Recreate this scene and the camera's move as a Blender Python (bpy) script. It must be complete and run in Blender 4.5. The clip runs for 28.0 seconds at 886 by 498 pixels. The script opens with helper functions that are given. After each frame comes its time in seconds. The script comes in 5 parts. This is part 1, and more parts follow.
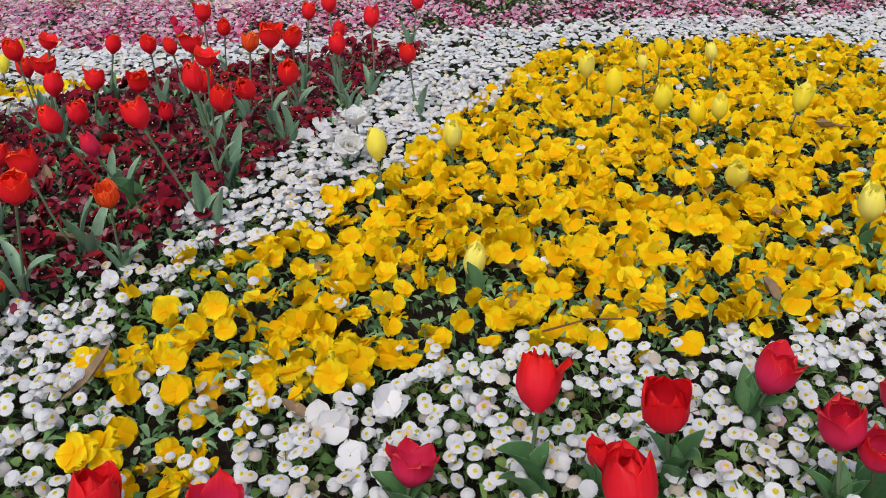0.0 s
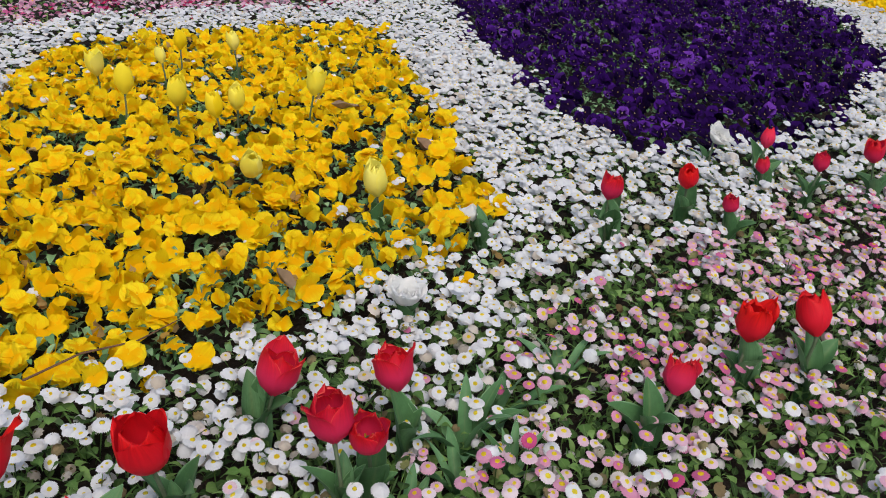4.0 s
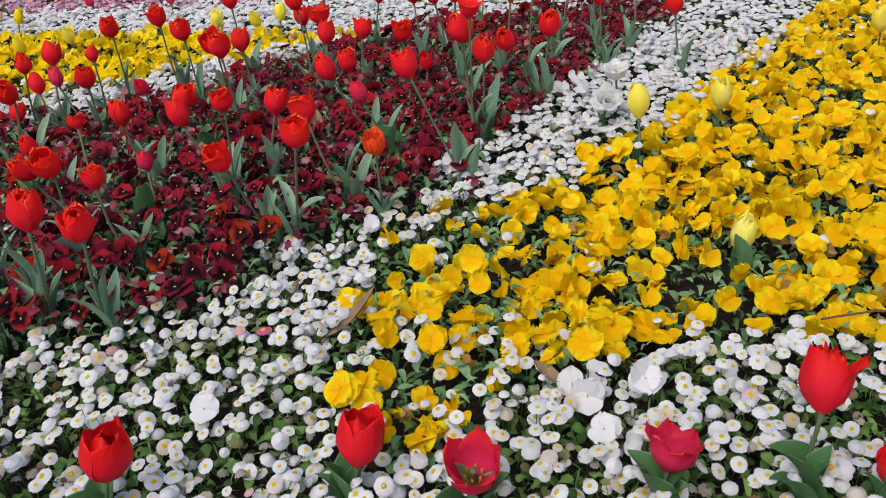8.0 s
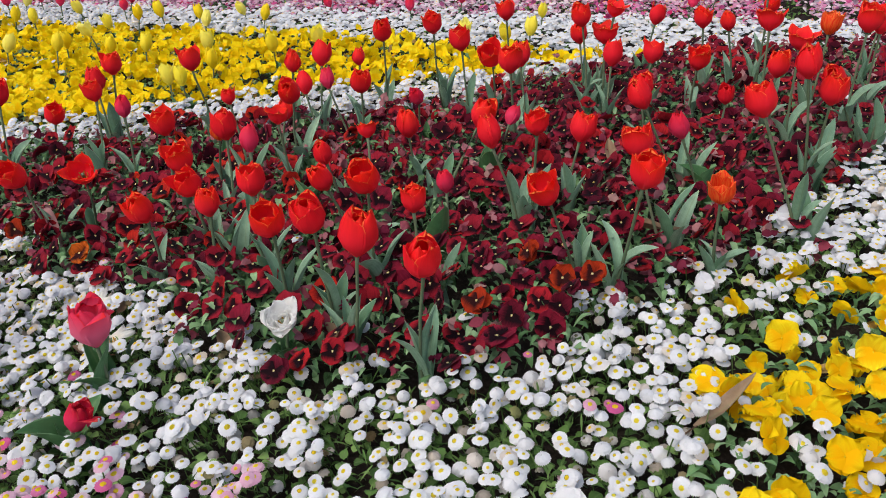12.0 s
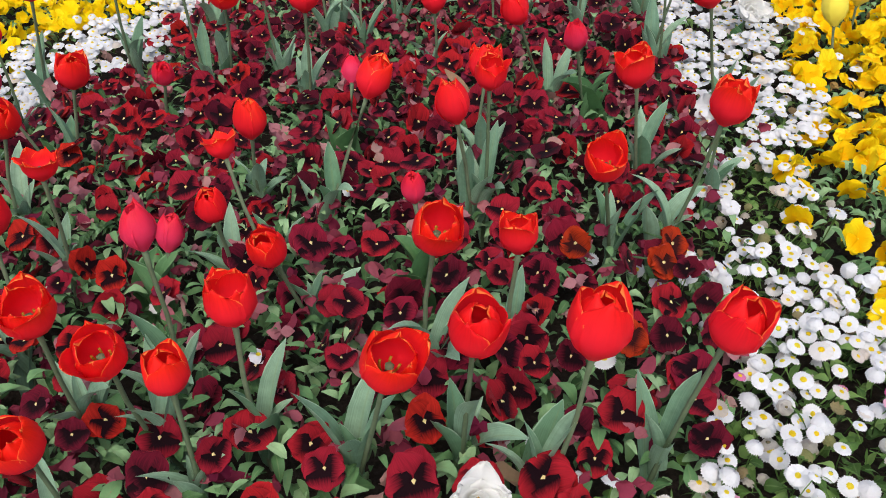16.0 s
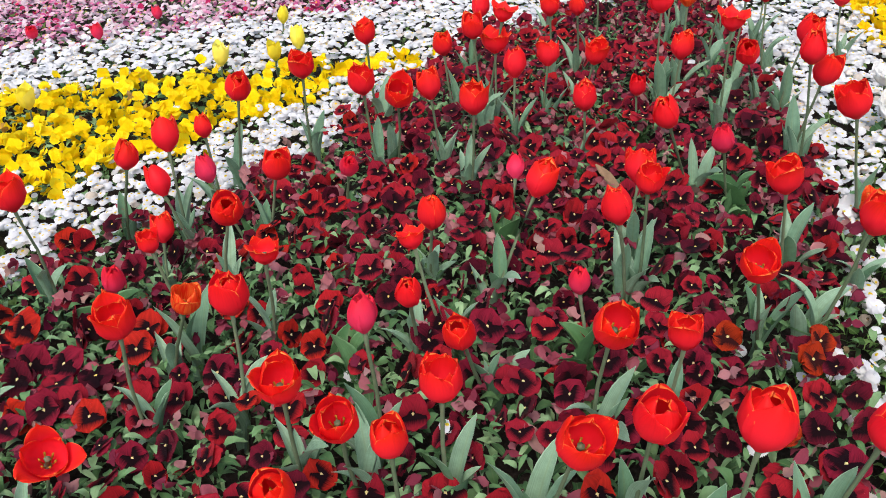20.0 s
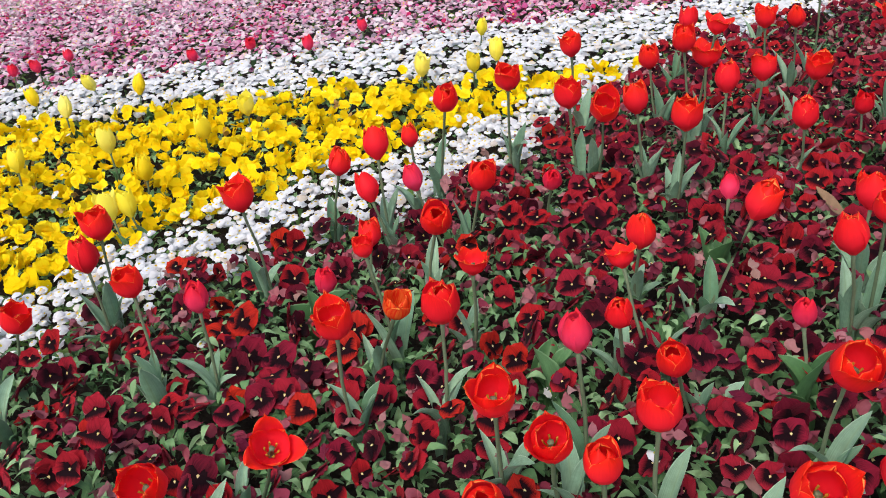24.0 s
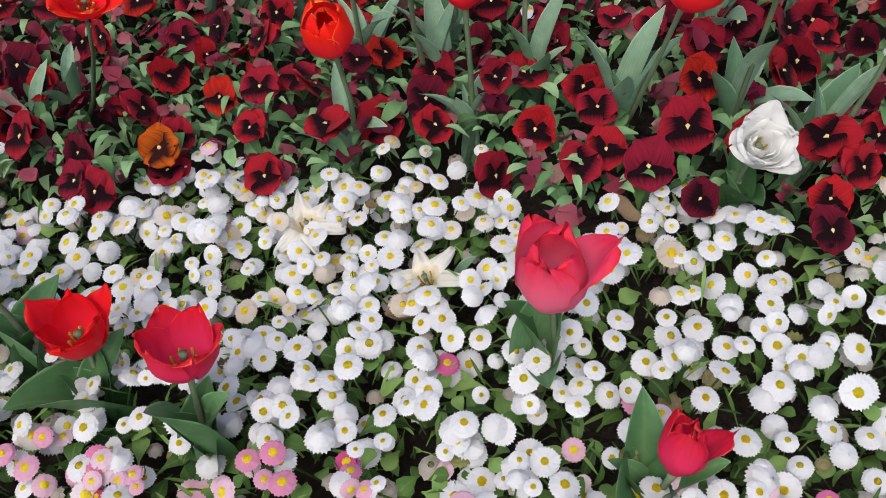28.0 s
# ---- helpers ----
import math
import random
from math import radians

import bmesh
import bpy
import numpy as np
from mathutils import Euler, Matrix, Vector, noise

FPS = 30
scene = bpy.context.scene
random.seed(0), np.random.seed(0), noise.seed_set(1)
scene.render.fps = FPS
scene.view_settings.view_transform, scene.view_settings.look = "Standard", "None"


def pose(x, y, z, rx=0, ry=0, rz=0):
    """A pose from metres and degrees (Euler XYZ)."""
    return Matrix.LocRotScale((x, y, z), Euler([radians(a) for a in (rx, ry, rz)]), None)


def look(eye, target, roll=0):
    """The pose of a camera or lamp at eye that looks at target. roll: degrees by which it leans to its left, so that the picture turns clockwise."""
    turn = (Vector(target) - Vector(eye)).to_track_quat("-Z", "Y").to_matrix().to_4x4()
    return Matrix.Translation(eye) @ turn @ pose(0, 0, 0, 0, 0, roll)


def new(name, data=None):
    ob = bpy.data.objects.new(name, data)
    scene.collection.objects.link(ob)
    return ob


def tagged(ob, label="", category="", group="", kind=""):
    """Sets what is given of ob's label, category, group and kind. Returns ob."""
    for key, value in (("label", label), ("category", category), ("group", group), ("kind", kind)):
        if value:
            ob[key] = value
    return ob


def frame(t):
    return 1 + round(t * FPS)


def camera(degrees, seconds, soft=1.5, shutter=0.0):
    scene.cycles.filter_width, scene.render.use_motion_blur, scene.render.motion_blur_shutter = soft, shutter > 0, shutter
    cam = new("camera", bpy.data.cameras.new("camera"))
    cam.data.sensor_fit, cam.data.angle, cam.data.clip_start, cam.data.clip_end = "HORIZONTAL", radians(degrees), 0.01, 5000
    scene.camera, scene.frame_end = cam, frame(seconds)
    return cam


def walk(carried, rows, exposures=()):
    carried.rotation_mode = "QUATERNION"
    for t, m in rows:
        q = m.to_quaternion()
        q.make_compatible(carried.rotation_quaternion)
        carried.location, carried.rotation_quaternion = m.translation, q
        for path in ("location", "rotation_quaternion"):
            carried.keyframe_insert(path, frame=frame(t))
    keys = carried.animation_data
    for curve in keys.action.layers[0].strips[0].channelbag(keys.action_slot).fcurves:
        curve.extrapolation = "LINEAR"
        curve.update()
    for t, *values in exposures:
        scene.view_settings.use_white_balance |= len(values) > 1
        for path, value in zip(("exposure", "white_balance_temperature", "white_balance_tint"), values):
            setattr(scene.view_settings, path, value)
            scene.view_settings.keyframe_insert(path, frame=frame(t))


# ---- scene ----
cam = camera(56.7, 28.0, soft=1.0)
PATH = [
    (0, (0.0, 0.0, 0.961), (0.0, 1.799, 0.087), -0.53),
    (0.5, (0.018, 0.011, 0.965), (0.15, 1.807, 0.094), 0.03),
    (1, (0.046, 0.028, 0.962), (0.337, 1.806, 0.093), 0.56),
    (1.5, (0.08, 0.045, 0.959), (0.524, 1.792, 0.091), 1.01),
    (2, (0.104, 0.05, 0.955), (0.647, 1.77, 0.091), 1.27),
    (2.5, (0.13, 0.053, 0.954), (0.757, 1.746, 0.094), 1.61),
    (3, (0.154, 0.057, 0.951), (0.873, 1.715, 0.095), 2.07),
    (3.5, (0.19, 0.068, 0.943), (1.026, 1.675, 0.095), 3.00),
    (4, (0.213, 0.068, 0.934), (1.115, 1.626, 0.063), 3.21),
    (4.5, (0.225, 0.057, 0.921), (1.13, 1.578, -0.01), 2.65),
    (5, (0.22, 0.047, 0.912), (1.065, 1.56, -0.086), 1.76),
    (5.5, (0.196, 0.049, 0.911), (0.91, 1.6, -0.129), 0.97),
    (6, (0.151, 0.064, 0.918), (0.651, 1.68, -0.148), 0.23),
    (6.5, (0.094, 0.068, 0.935), (0.383, 1.752, -0.105), -1.13),
    (7, (0.033, 0.065, 0.943), (0.048, 1.79, -0.069), -2.46),
    (7.5, (-0.03, 0.058, 0.947), (-0.287, 1.769, -0.056), -3.28),
    (8, (-0.067, 0.039, 0.959), (-0.601, 1.712, 0.0), -4.28),
    (8.5, (-0.086, 0.026, 0.976), (-0.809, 1.686, 0.127), -4.22),
    (9, (-0.101, 0.001, 0.98), (-1.005, 1.583, 0.155), -4.78),
    (9.5, (-0.109, -0.016, 0.985), (-1.126, 1.502, 0.171), -5.21),
    (10, (-0.109, -0.017, 0.989), (-1.182, 1.463, 0.178), -5.50),
    (10.5, (-0.141, -0.005, 0.979), (-1.202, 1.481, 0.162), -4.95),
    (11, (-0.246, 0.04, 0.96), (-1.214, 1.579, 0.128), -3.79),
    (11.5, (-0.375, 0.082, 0.946), (-1.233, 1.665, 0.075), -2.44),
    (12, (-0.501, 0.132, 0.924), (-1.351, 1.699, 0.018), -2.45),
    (12.5, (-0.668, 0.26, 0.899), (-1.505, 1.823, -0.025), -2.30),
    (13, (-0.831, 0.361, 0.88), (-1.561, 1.962, -0.07), -2.34),
    (13.5, (-1.023, 0.451, 0.864), (-1.511, 2.117, -0.129), -2.49),
    (14, (-1.192, 0.52, 0.854), (-1.412, 2.215, -0.185), -2.46),
    (14.5, (-1.288, 0.558, 0.852), (-1.328, 2.243, -0.226), -1.94),
    (15, (-1.341, 0.582, 0.855), (-1.261, 2.24, -0.261), -0.87),
    (15.5, (-1.396, 0.577, 0.876), (-1.146, 2.191, -0.278), -2.36),
    (16, (-1.45, 0.537, 0.887), (-1.068, 2.123, -0.27), -0.71),
    (16.5, (-1.475, 0.504, 0.854), (-1.034, 2.073, -0.305), 1.13),
    (17, (-1.515, 0.484, 0.835), (-1.12, 2.027, -0.375), 0.43),
    (17.5, (-1.544, 0.461, 0.816), (-1.223, 1.994, -0.427), 0.32),
    (18, (-1.565, 0.435, 0.808), (-1.286, 1.957, -0.459), 2.64),
    (18.5, (-1.577, 0.412, 0.868), (-1.327, 1.928, -0.412), 3.15),
    (19, (-1.577, 0.407, 0.927), (-1.371, 1.936, -0.345), 1.29),
    (19.5, (-1.576, 0.426, 0.984), (-1.439, 2.039, -0.191), -2.22),
    (20, (-1.567, 0.451, 1.015), (-1.417, 2.159, -0.015), -3.25),
    (20.5, (-1.557, 0.47, 1.025), (-1.422, 2.186, 0.008), -3.85),
    (21, (-1.55, 0.496, 1.039), (-1.403, 2.269, 0.125), -3.28),
    (21.5, (-1.546, 0.517, 1.046), (-1.388, 2.3, 0.154), -2.85),
    (22, (-1.546, 0.539, 1.046), (-1.379, 2.334, 0.179), -2.32),
    (22.5, (-1.553, 0.561, 1.037), (-1.395, 2.368, 0.196), -1.87),
    (23, (-1.568, 0.564, 1.027), (-1.469, 2.376, 0.187), -2.12),
    (23.5, (-1.594, 0.533, 1.023), (-1.629, 2.326, 0.137), -3.75),
    (24, (-1.632, 0.465, 1.023), (-1.887, 2.191, 0.044), -6.92),
    (24.5, (-1.66, 0.429, 0.993), (-2.036, 2.077, -0.077), -9.43),
    (25, (-1.669, 0.418, 0.952), (-2.021, 2.023, -0.187), -9.32),
    (25.5, (-1.663, 0.408, 0.911), (-2.0, 1.949, -0.319), -9.32),
    (26, (-1.656, 0.413, 0.874), (-1.953, 1.898, -0.433), -8.74),
    (26.5, (-1.638, 0.41, 0.847), (-1.912, 1.87, -0.492), -8.26),
    (27, (-1.612, 0.416, 0.811), (-1.837, 1.834, -0.58), -8.24),
    (27.5, (-1.598, 0.423, 0.781), (-1.732, 1.792, -0.671), -6.51),
    (28, (-1.584, 0.418, 0.754), (-1.657, 1.763, -0.725), -5.05),
]
EXPOSURES = [(0, 0.14), (5.5, 0.08), (7, 0.08), (9, 0.27), (11, 0.28), (12.5, 0.32), (14.5, 0.68), (15.5, 0.58), (17, 0.43), (18.5, 0.45), (19, 0.55), (20, 0.66), (21, 0.54), (23.5, 0.57), (25, 0.66), (26.5, 0.6), (28, 0.38)]
walk(cam, [(t, look(eye, target, roll)) for t, eye, target, roll in PATH], EXPOSURES)

# ---------------------------------------------------------------- light
SUN_UP, SUN_AROUND = 58.0, 200.0
world = bpy.data.worlds.new("overcast_sky")
scene.world = world
world.use_nodes = True
wn, wl = world.node_tree.nodes, world.node_tree.links
sky = wn.new("ShaderNodeTexSky")
sky.sky_type = "NISHITA"
sky.sun_disc = False
sky.sun_elevation, sky.sun_rotation = radians(SUN_UP), radians(SUN_AROUND)
sky.dust_density = 4.0
wl.new(sky.outputs[0], wn["Background"].inputs[0])
wn["Background"].inputs[1].default_value = 0.15
sun = new("sun", bpy.data.lights.new("sun", "SUN"))
sun.data.energy, sun.data.angle, sun.data.color = 1.1, radians(60), (1.0, 0.98, 0.95)
az, el = radians(SUN_AROUND), radians(SUN_UP)
sun.matrix_world = look(20 * Vector((math.sin(az) * math.cos(el), math.cos(az) * math.cos(el), math.sin(el))), (0, 0, 0))


# ---------------------------------------------------------------- materials
def shader(name, rough=0.6, sheen=0.0, trans=0.0, spec=0.35):
    mat = bpy.data.materials.new(name)
    mat.use_nodes = True
    b = mat.node_tree.nodes["Principled BSDF"]
    b.inputs["Roughness"].default_value = rough
    b.inputs["Specular IOR Level"].default_value = spec
    b.inputs["Sheen Weight"].default_value = sheen
    b.inputs["Sheen Roughness"].default_value = 0.5
    b.inputs["Subsurface Weight"].default_value = trans
    b.inputs["Subsurface Radius"].default_value = (0.004, 0.003, 0.002)
    b.inputs["Subsurface Scale"].default_value = 0.5
    return mat, mat.node_tree.nodes, mat.node_tree.links, b


def ramp(nodes, stops, mode="LINEAR"):
    r = nodes.new("ShaderNodeValToRGB")
    r.color_ramp.interpolation = mode
    while len(r.color_ramp.elements) < len(stops):
        r.color_ramp.elements.new(0.5)
    for e, (p, c) in zip(r.color_ramp.elements, stops):
        e.position, e.color = p, (*c, 1)
    return r


def attr(nodes, name):
    a = nodes.new("ShaderNodeAttribute")
    a.attribute_name = name
    return a.outputs["Fac"]


def mixed(nodes, links, fac, a, b):
    m = nodes.new("ShaderNodeMix")
    m.data_type = "RGBA"
    for sock, val in ((m.inputs[0], fac), (m.inputs[6], a), (m.inputs[7], b)):
        if isinstance(val, (int, float)):
            sock.default_value = val
        elif isinstance(val, tuple):
            sock.default_value = (*val, 1)
        else:
            links.new(val, sock)
    return m.outputs[2]


def noisy(nodes, links, scale, detail=3.0, rough=0.6):
    tc = nodes.new("ShaderNodeTexCoord")
    n = nodes.new("ShaderNodeTexNoise")
    n.inputs["Scale"].default_value, n.inputs["Detail"].default_value = scale, detail
    n.inputs["Roughness"].default_value = rough
    links.new(tc.outputs["Object"], n.inputs["Vector"])
    return n.outputs["Fac"]


def bumped(nodes, links, b, height, strength=0.3, dist=0.002):
    bp = nodes.new("ShaderNodeBump")
    bp.inputs["Strength"].default_value, bp.inputs["Distance"].default_value = strength, dist
    links.new(height, bp.inputs["Height"])
    links.new(bp.outputs[0], b.inputs["Normal"])


def thin(nodes, links, b, col, share):
    """Lets some light through a thin petal or leaf."""
    t = nodes.new("ShaderNodeBsdfTranslucent")
    links.new(col, t.inputs["Color"])
    m = nodes.new("ShaderNodeMixShader")
    m.inputs[0].default_value = share
    links.new(b.outputs[0], m.inputs[1])
    links.new(t.outputs[0], m.inputs[2])
    out = next(n for n in nodes if n.bl_idname == "ShaderNodeOutputMaterial")
    links.new(m.outputs[0], out.inputs["Surface"])


def petal_stuff(name, stops, rough=0.55, sheen=0.0, vein=0.25, blot=None, edge=None, trans=0.0, bump=0.25, scale=260.0, spec=0.12, solid=False, foot=None, share=0.3, streak=0.0, deep=(0.0, 0.0, 0.0)):
    """A petal: one colour a flower from the ramp, fine veins, a dark blotch towards the eye and a paler rim where given."""
    mat, nd, lk, b = shader(name, rough, sheen, trans, spec)
    r = ramp(nd, stops)
    lk.new(attr(nd, "rnd"), r.inputs[0])
    n = noisy(nd, lk, scale)
    dark = mixed(nd, lk, 0.55, r.outputs[0], deep)
    fac = nd.new("ShaderNodeMath")
    fac.operation = "MULTIPLY"
    lk.new(n, fac.inputs[0])
    fac.inputs[1].default_value = vein
    col = mixed(nd, lk, fac.outputs[0], r.outputs[0], dark)
    if streak:
        c = nd.new("ShaderNodeCombineXYZ")
        for k, (key, by) in enumerate((("mid", 13.0), ("blot", 1.6), ("rnd", 40.0))):
            s = nd.new("ShaderNodeMath")
            s.operation = "MULTIPLY"
            lk.new(attr(nd, key), s.inputs[0])
            s.inputs[1].default_value = by
            lk.new(s.outputs[0], c.inputs[k])
        lines = nd.new("ShaderNodeTexNoise")
        lines.inputs["Scale"].default_value, lines.inputs["Detail"].default_value = 1.0, 3.0
        lk.new(c.outputs[0], lines.inputs["Vector"])
        e = ramp(nd, [(0.38, (0, 0, 0)), (0.68, (streak, streak, streak))])
        lk.new(lines.outputs["Fac"], e.inputs[0])
        col = mixed(nd, lk, e.outputs[0], col, dark)
    if foot:
        e = ramp(nd, [(0.1, (0, 0, 0)), (0.6, (1, 1, 1))])
        lk.new(attr(nd, "blot"), e.inputs[0])
        col = mixed(nd, lk, e.outputs[0], col, foot)
    if edge:
        e = ramp(nd, [(0.8, (0, 0, 0)), (1.0, (0.85, 0.85, 0.85))])
        lk.new(attr(nd, "edge"), e.inputs[0])
        col = mixed(nd, lk, e.outputs[0], col, edge)
    if blot:
        e = ramp(nd, [(0.2, (0, 0, 0)), (0.68, (1, 1, 1))])
        uneven = nd.new("ShaderNodeMath")
        uneven.operation = "MULTIPLY_ADD"
        lk.new(n if not streak else lines.outputs["Fac"], uneven.inputs[0])
        uneven.inputs[1].default_value = 0.4
        less = nd.new("ShaderNodeMath")
        less.operation = "SUBTRACT"
        lk.new(attr(nd, "blot"), less.inputs[0])
        less.inputs[1].default_value = 0.2
        lk.new(less.outputs[0], uneven.inputs[2])
        lk.new(uneven.outputs[0], e.inputs[0])
        col = mixed(nd, lk, e.outputs[0], col, blot)
    lk.new(col, b.inputs["Base Color"])
    bumped(nd, lk, b, n, bump)
    if not solid:
        thin(nd, lk, b, col, share)
    return mat


def leaf_stuff(name, stops, rough=0.5, scale=90.0, rim=None):
    mat, nd, lk, b = shader(name, rough, 0.0, 0.0, 0.14)
    r = ramp(nd, stops)
    lk.new(attr(nd, "rnd"), r.inputs[0])
    n = noisy(nd, lk, scale)
    paler = mixed(nd, lk, 0.35, r.outputs[0], (0.25, 0.33, 0.14))
    vein = ramp(nd, [(0.0, (1, 1, 1)), (0.09, (0.35, 0.35, 0.35)), (0.2, (0, 0, 0))])
    lk.new(attr(nd, "mid"), vein.inputs[0])
    col = mixed(nd, lk, vein.outputs[0], r.outputs[0], paler)
    col = mixed(nd, lk, n, col, mixed(nd, lk, 0.5, col, (0.012, 0.02, 0.008)))
    if rim:
        c = nd.new("ShaderNodeCombineXYZ")
        for k, (key, by) in enumerate((("mid", 16.0), ("rnd", 50.0))):
            p = nd.new("ShaderNodeMath")
            p.operation = "MULTIPLY"
            lk.new(attr(nd, key), p.inputs[0])
            p.inputs[1].default_value = by
            lk.new(p.outputs[0], c.inputs[k])
        lines = nd.new("ShaderNodeTexNoise")
        lines.inputs["Scale"].default_value, lines.inputs["Detail"].default_value = 1.0, 2.0
        lk.new(c.outputs[0], lines.inputs["Vector"])
        e = ramp(nd, [(0.42, (0, 0, 0)), (0.62, (0.5, 0.5, 0.5))])
        lk.new(lines.outputs["Fac"], e.inputs[0])
        col = mixed(nd, lk, e.outputs[0], col, mixed(nd, lk, 0.5, col, (0.06, 0.13, 0.06)))
        e = ramp(nd, [(0.78, (0, 0, 0)), (1.0, (0.8, 0.8, 0.8))])
        lk.new(attr(nd, "edge"), e.inputs[0])
        col = mixed(nd, lk, e.outputs[0], col, rim)
    lk.new(col, b.inputs["Base Color"])
    bumped(nd, lk, b, n, 0.3)
    thin(nd, lk, b, col, 0.14)
    return mat


RED_PANSY = petal_stuff("red_velvet_petal", [(0.0, (0.085, 0.005, 0.016)), (0.25, (0.26, 0.011, 0.034)), (0.5, (0.38, 0.014, 0.028)), (0.8, (0.48, 0.014, 0.018)),
                        (1.0, (0.6, 0.03, 0.01))], 0.75, 0.03, 0.5, blot=(0.008, 0.001, 0.003), edge=(0.38, 0.03, 0.04), streak=0.65, share=0.16, spec=0.08)
ORANGE_PANSY = petal_stuff("orange_petal", [(0.0, (0.4, 0.018, 0.006)), (0.35, (0.54, 0.045, 0.008)), (0.7, (0.68, 0.13, 0.01)), (1.0, (0.75, 0.17, 0.012))], 0.75, 0.03, 0.5, blot=(0.03, 0.004, 0.004), streak=0.6)
SPENT_PANSY = petal_stuff("withered_red_petal", [(0.0, (0.16, 0.012, 0.04)), (0.4, (0.32, 0.05, 0.085)), (0.7, (0.4, 0.11, 0.14)), (0.9, (0.46, 0.2, 0.22)), (1.0, (0.45, 0.27, 0.23))], 0.8, 0.0, 0.5)
LEMON_PANSY = petal_stuff("lemon_petal", [(0.0, (0.9, 0.67, 0.004)), (0.4, (0.93, 0.77, 0.008)), (1.0, (0.95, 0.84, 0.03))], 0.65, 0.0, 0.4, blot=(0.9, 0.6, 0.002), streak=0.4, deep=(0.75, 0.36, 0.0), spec=0.06)
YELLOW_PANSY = petal_stuff("yellow_petal", [(0.0, (0.86, 0.61, 0.004)), (0.4, (0.91, 0.72, 0.008)), (1.0, (0.94, 0.8, 0.02))], 0.65, 0.0, 0.4, blot=(0.88, 0.48, 0.001), streak=0.5, deep=(0.7, 0.27, 0.0), spec=0.06)
PALE_SPENT = petal_stuff("dried_pink_petal", [(0.0, (0.36, 0.08, 0.1)), (0.5, (0.5, 0.18, 0.2)), (1.0, (0.58, 0.33, 0.31))], 0.8, 0.0, 0.4)
SPENT_YELLOW = petal_stuff("withered_yellow_petal", [(0.0, (0.5, 0.28, 0.05)), (1.0, (0.55, 0.38, 0.16))], 0.8, 0.0, 0.7)
PURPLE_PANSY = petal_stuff("purple_velvet_petal", [(0.0, (0.01, 0.002, 0.028)), (0.4, (0.025, 0.004, 0.085)), (0.75, (0.068, 0.011, 0.21)), (1.0, (0.2, 0.055, 0.46))], 0.8, 0.0, 0.5, spec=0.04, blot=(0.008, 0.002, 0.02), streak=0.6, share=0.16)
WHITE_PETAL = petal_stuff("white_petal", [(0.0, (0.74, 0.74, 0.76)), (0.5, (0.82, 0.82, 0.83)), (1.0, (0.86, 0.86, 0.85))], 0.6, 0.0, 0.2, bump=0.15)
DAISY_PETAL = petal_stuff("daisy_petal", [(0.0, (0.6, 0.52, 0.42)), (0.06, (0.72, 0.66, 0.6)), (0.1, (0.75, 0.755, 0.77)), (1.0, (0.815, 0.825, 0.84))], 0.6, 0.0, 0.2, bump=0.15)
PINK_PETAL = petal_stuff("pink_daisy_petal", [(0.0, (0.52, 0.02, 0.11)), (0.1, (0.64, 0.11, 0.3)), (0.35, (0.72, 0.34, 0.49)), (0.7, (0.78, 0.56, 0.65)), (1.0, (0.84, 0.76, 0.78))], 0.6, 0.0, 0.3)
YELLOW_EYE = petal_stuff("yellow_eye", [(0.0, (0.92, 0.62, 0.015)), (1.0, (0.95, 0.78, 0.05))], 0.8, 0.0, 0.4, bump=0.8, scale=700)
PALE_EYE = petal_stuff("pale_eye", [(0.0, (0.86, 0.62, 0.16)), (1.0, (0.88, 0.78, 0.42))], 0.7, 0.0, 0.2)
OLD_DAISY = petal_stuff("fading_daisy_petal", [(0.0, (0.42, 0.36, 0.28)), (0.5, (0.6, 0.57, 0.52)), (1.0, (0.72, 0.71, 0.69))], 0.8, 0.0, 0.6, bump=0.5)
SPENT_HEAD = petal_stuff("spent_head", [(0.0, (0.2, 0.13, 0.06)), (0.5, (0.34, 0.28, 0.15)), (1.0, (0.3, 0.32, 0.12))], 0.9, 0.0, 0.7, bump=0.8)
RED_TULIP = petal_stuff("red_tulip_petal", [(0.0, (0.85, 0.01, 0.02)), (0.45, (0.9, 0.014, 0.012)), (1.0, (0.93, 0.024, 0.007))], 0.5, 0.0, 0.2, edge=(1.0, 0.3, 0.07), streak=0.25, bump=0.12, scale=120, spec=0.14, foot=(0.9, 0.02, 0.04), share=0.25)
CRIMSON_TULIP = petal_stuff("crimson_tulip_petal", [(0.0, (0.64, 0.012, 0.045)), (0.5, (0.76, 0.013, 0.034)), (1.0, (0.85, 0.015, 0.022))], 0.4, 0.0, 0.4, bump=0.15, scale=120, foot=(0.74, 0.035, 0.12), edge=(0.84, 0.12, 0.1), share=0.35, streak=0.5)
PINK_TULIP = petal_stuff("pink_tulip_petal", [(0.0, (0.86, 0.018, 0.05)), (1.0, (0.9, 0.03, 0.07))], 0.4, 0.0, 0.3, bump=0.15, scale=120, foot=(0.85, 0.05, 0.14), share=0.35, streak=0.2, edge=(0.86, 0.05, 0.05))
ROSE_TULIP = petal_stuff("rose_tulip_petal", [(0.0, (0.84, 0.03, 0.09)), (0.6, (0.88, 0.05, 0.12)), (1.0, (0.88, 0.04, 0.07))], 0.4, 0.0, 0.3, bump=0.15, scale=120, foot=(0.86, 0.18, 0.32), share=0.35, streak=0.2, edge=(0.9, 0.03, 0.04))
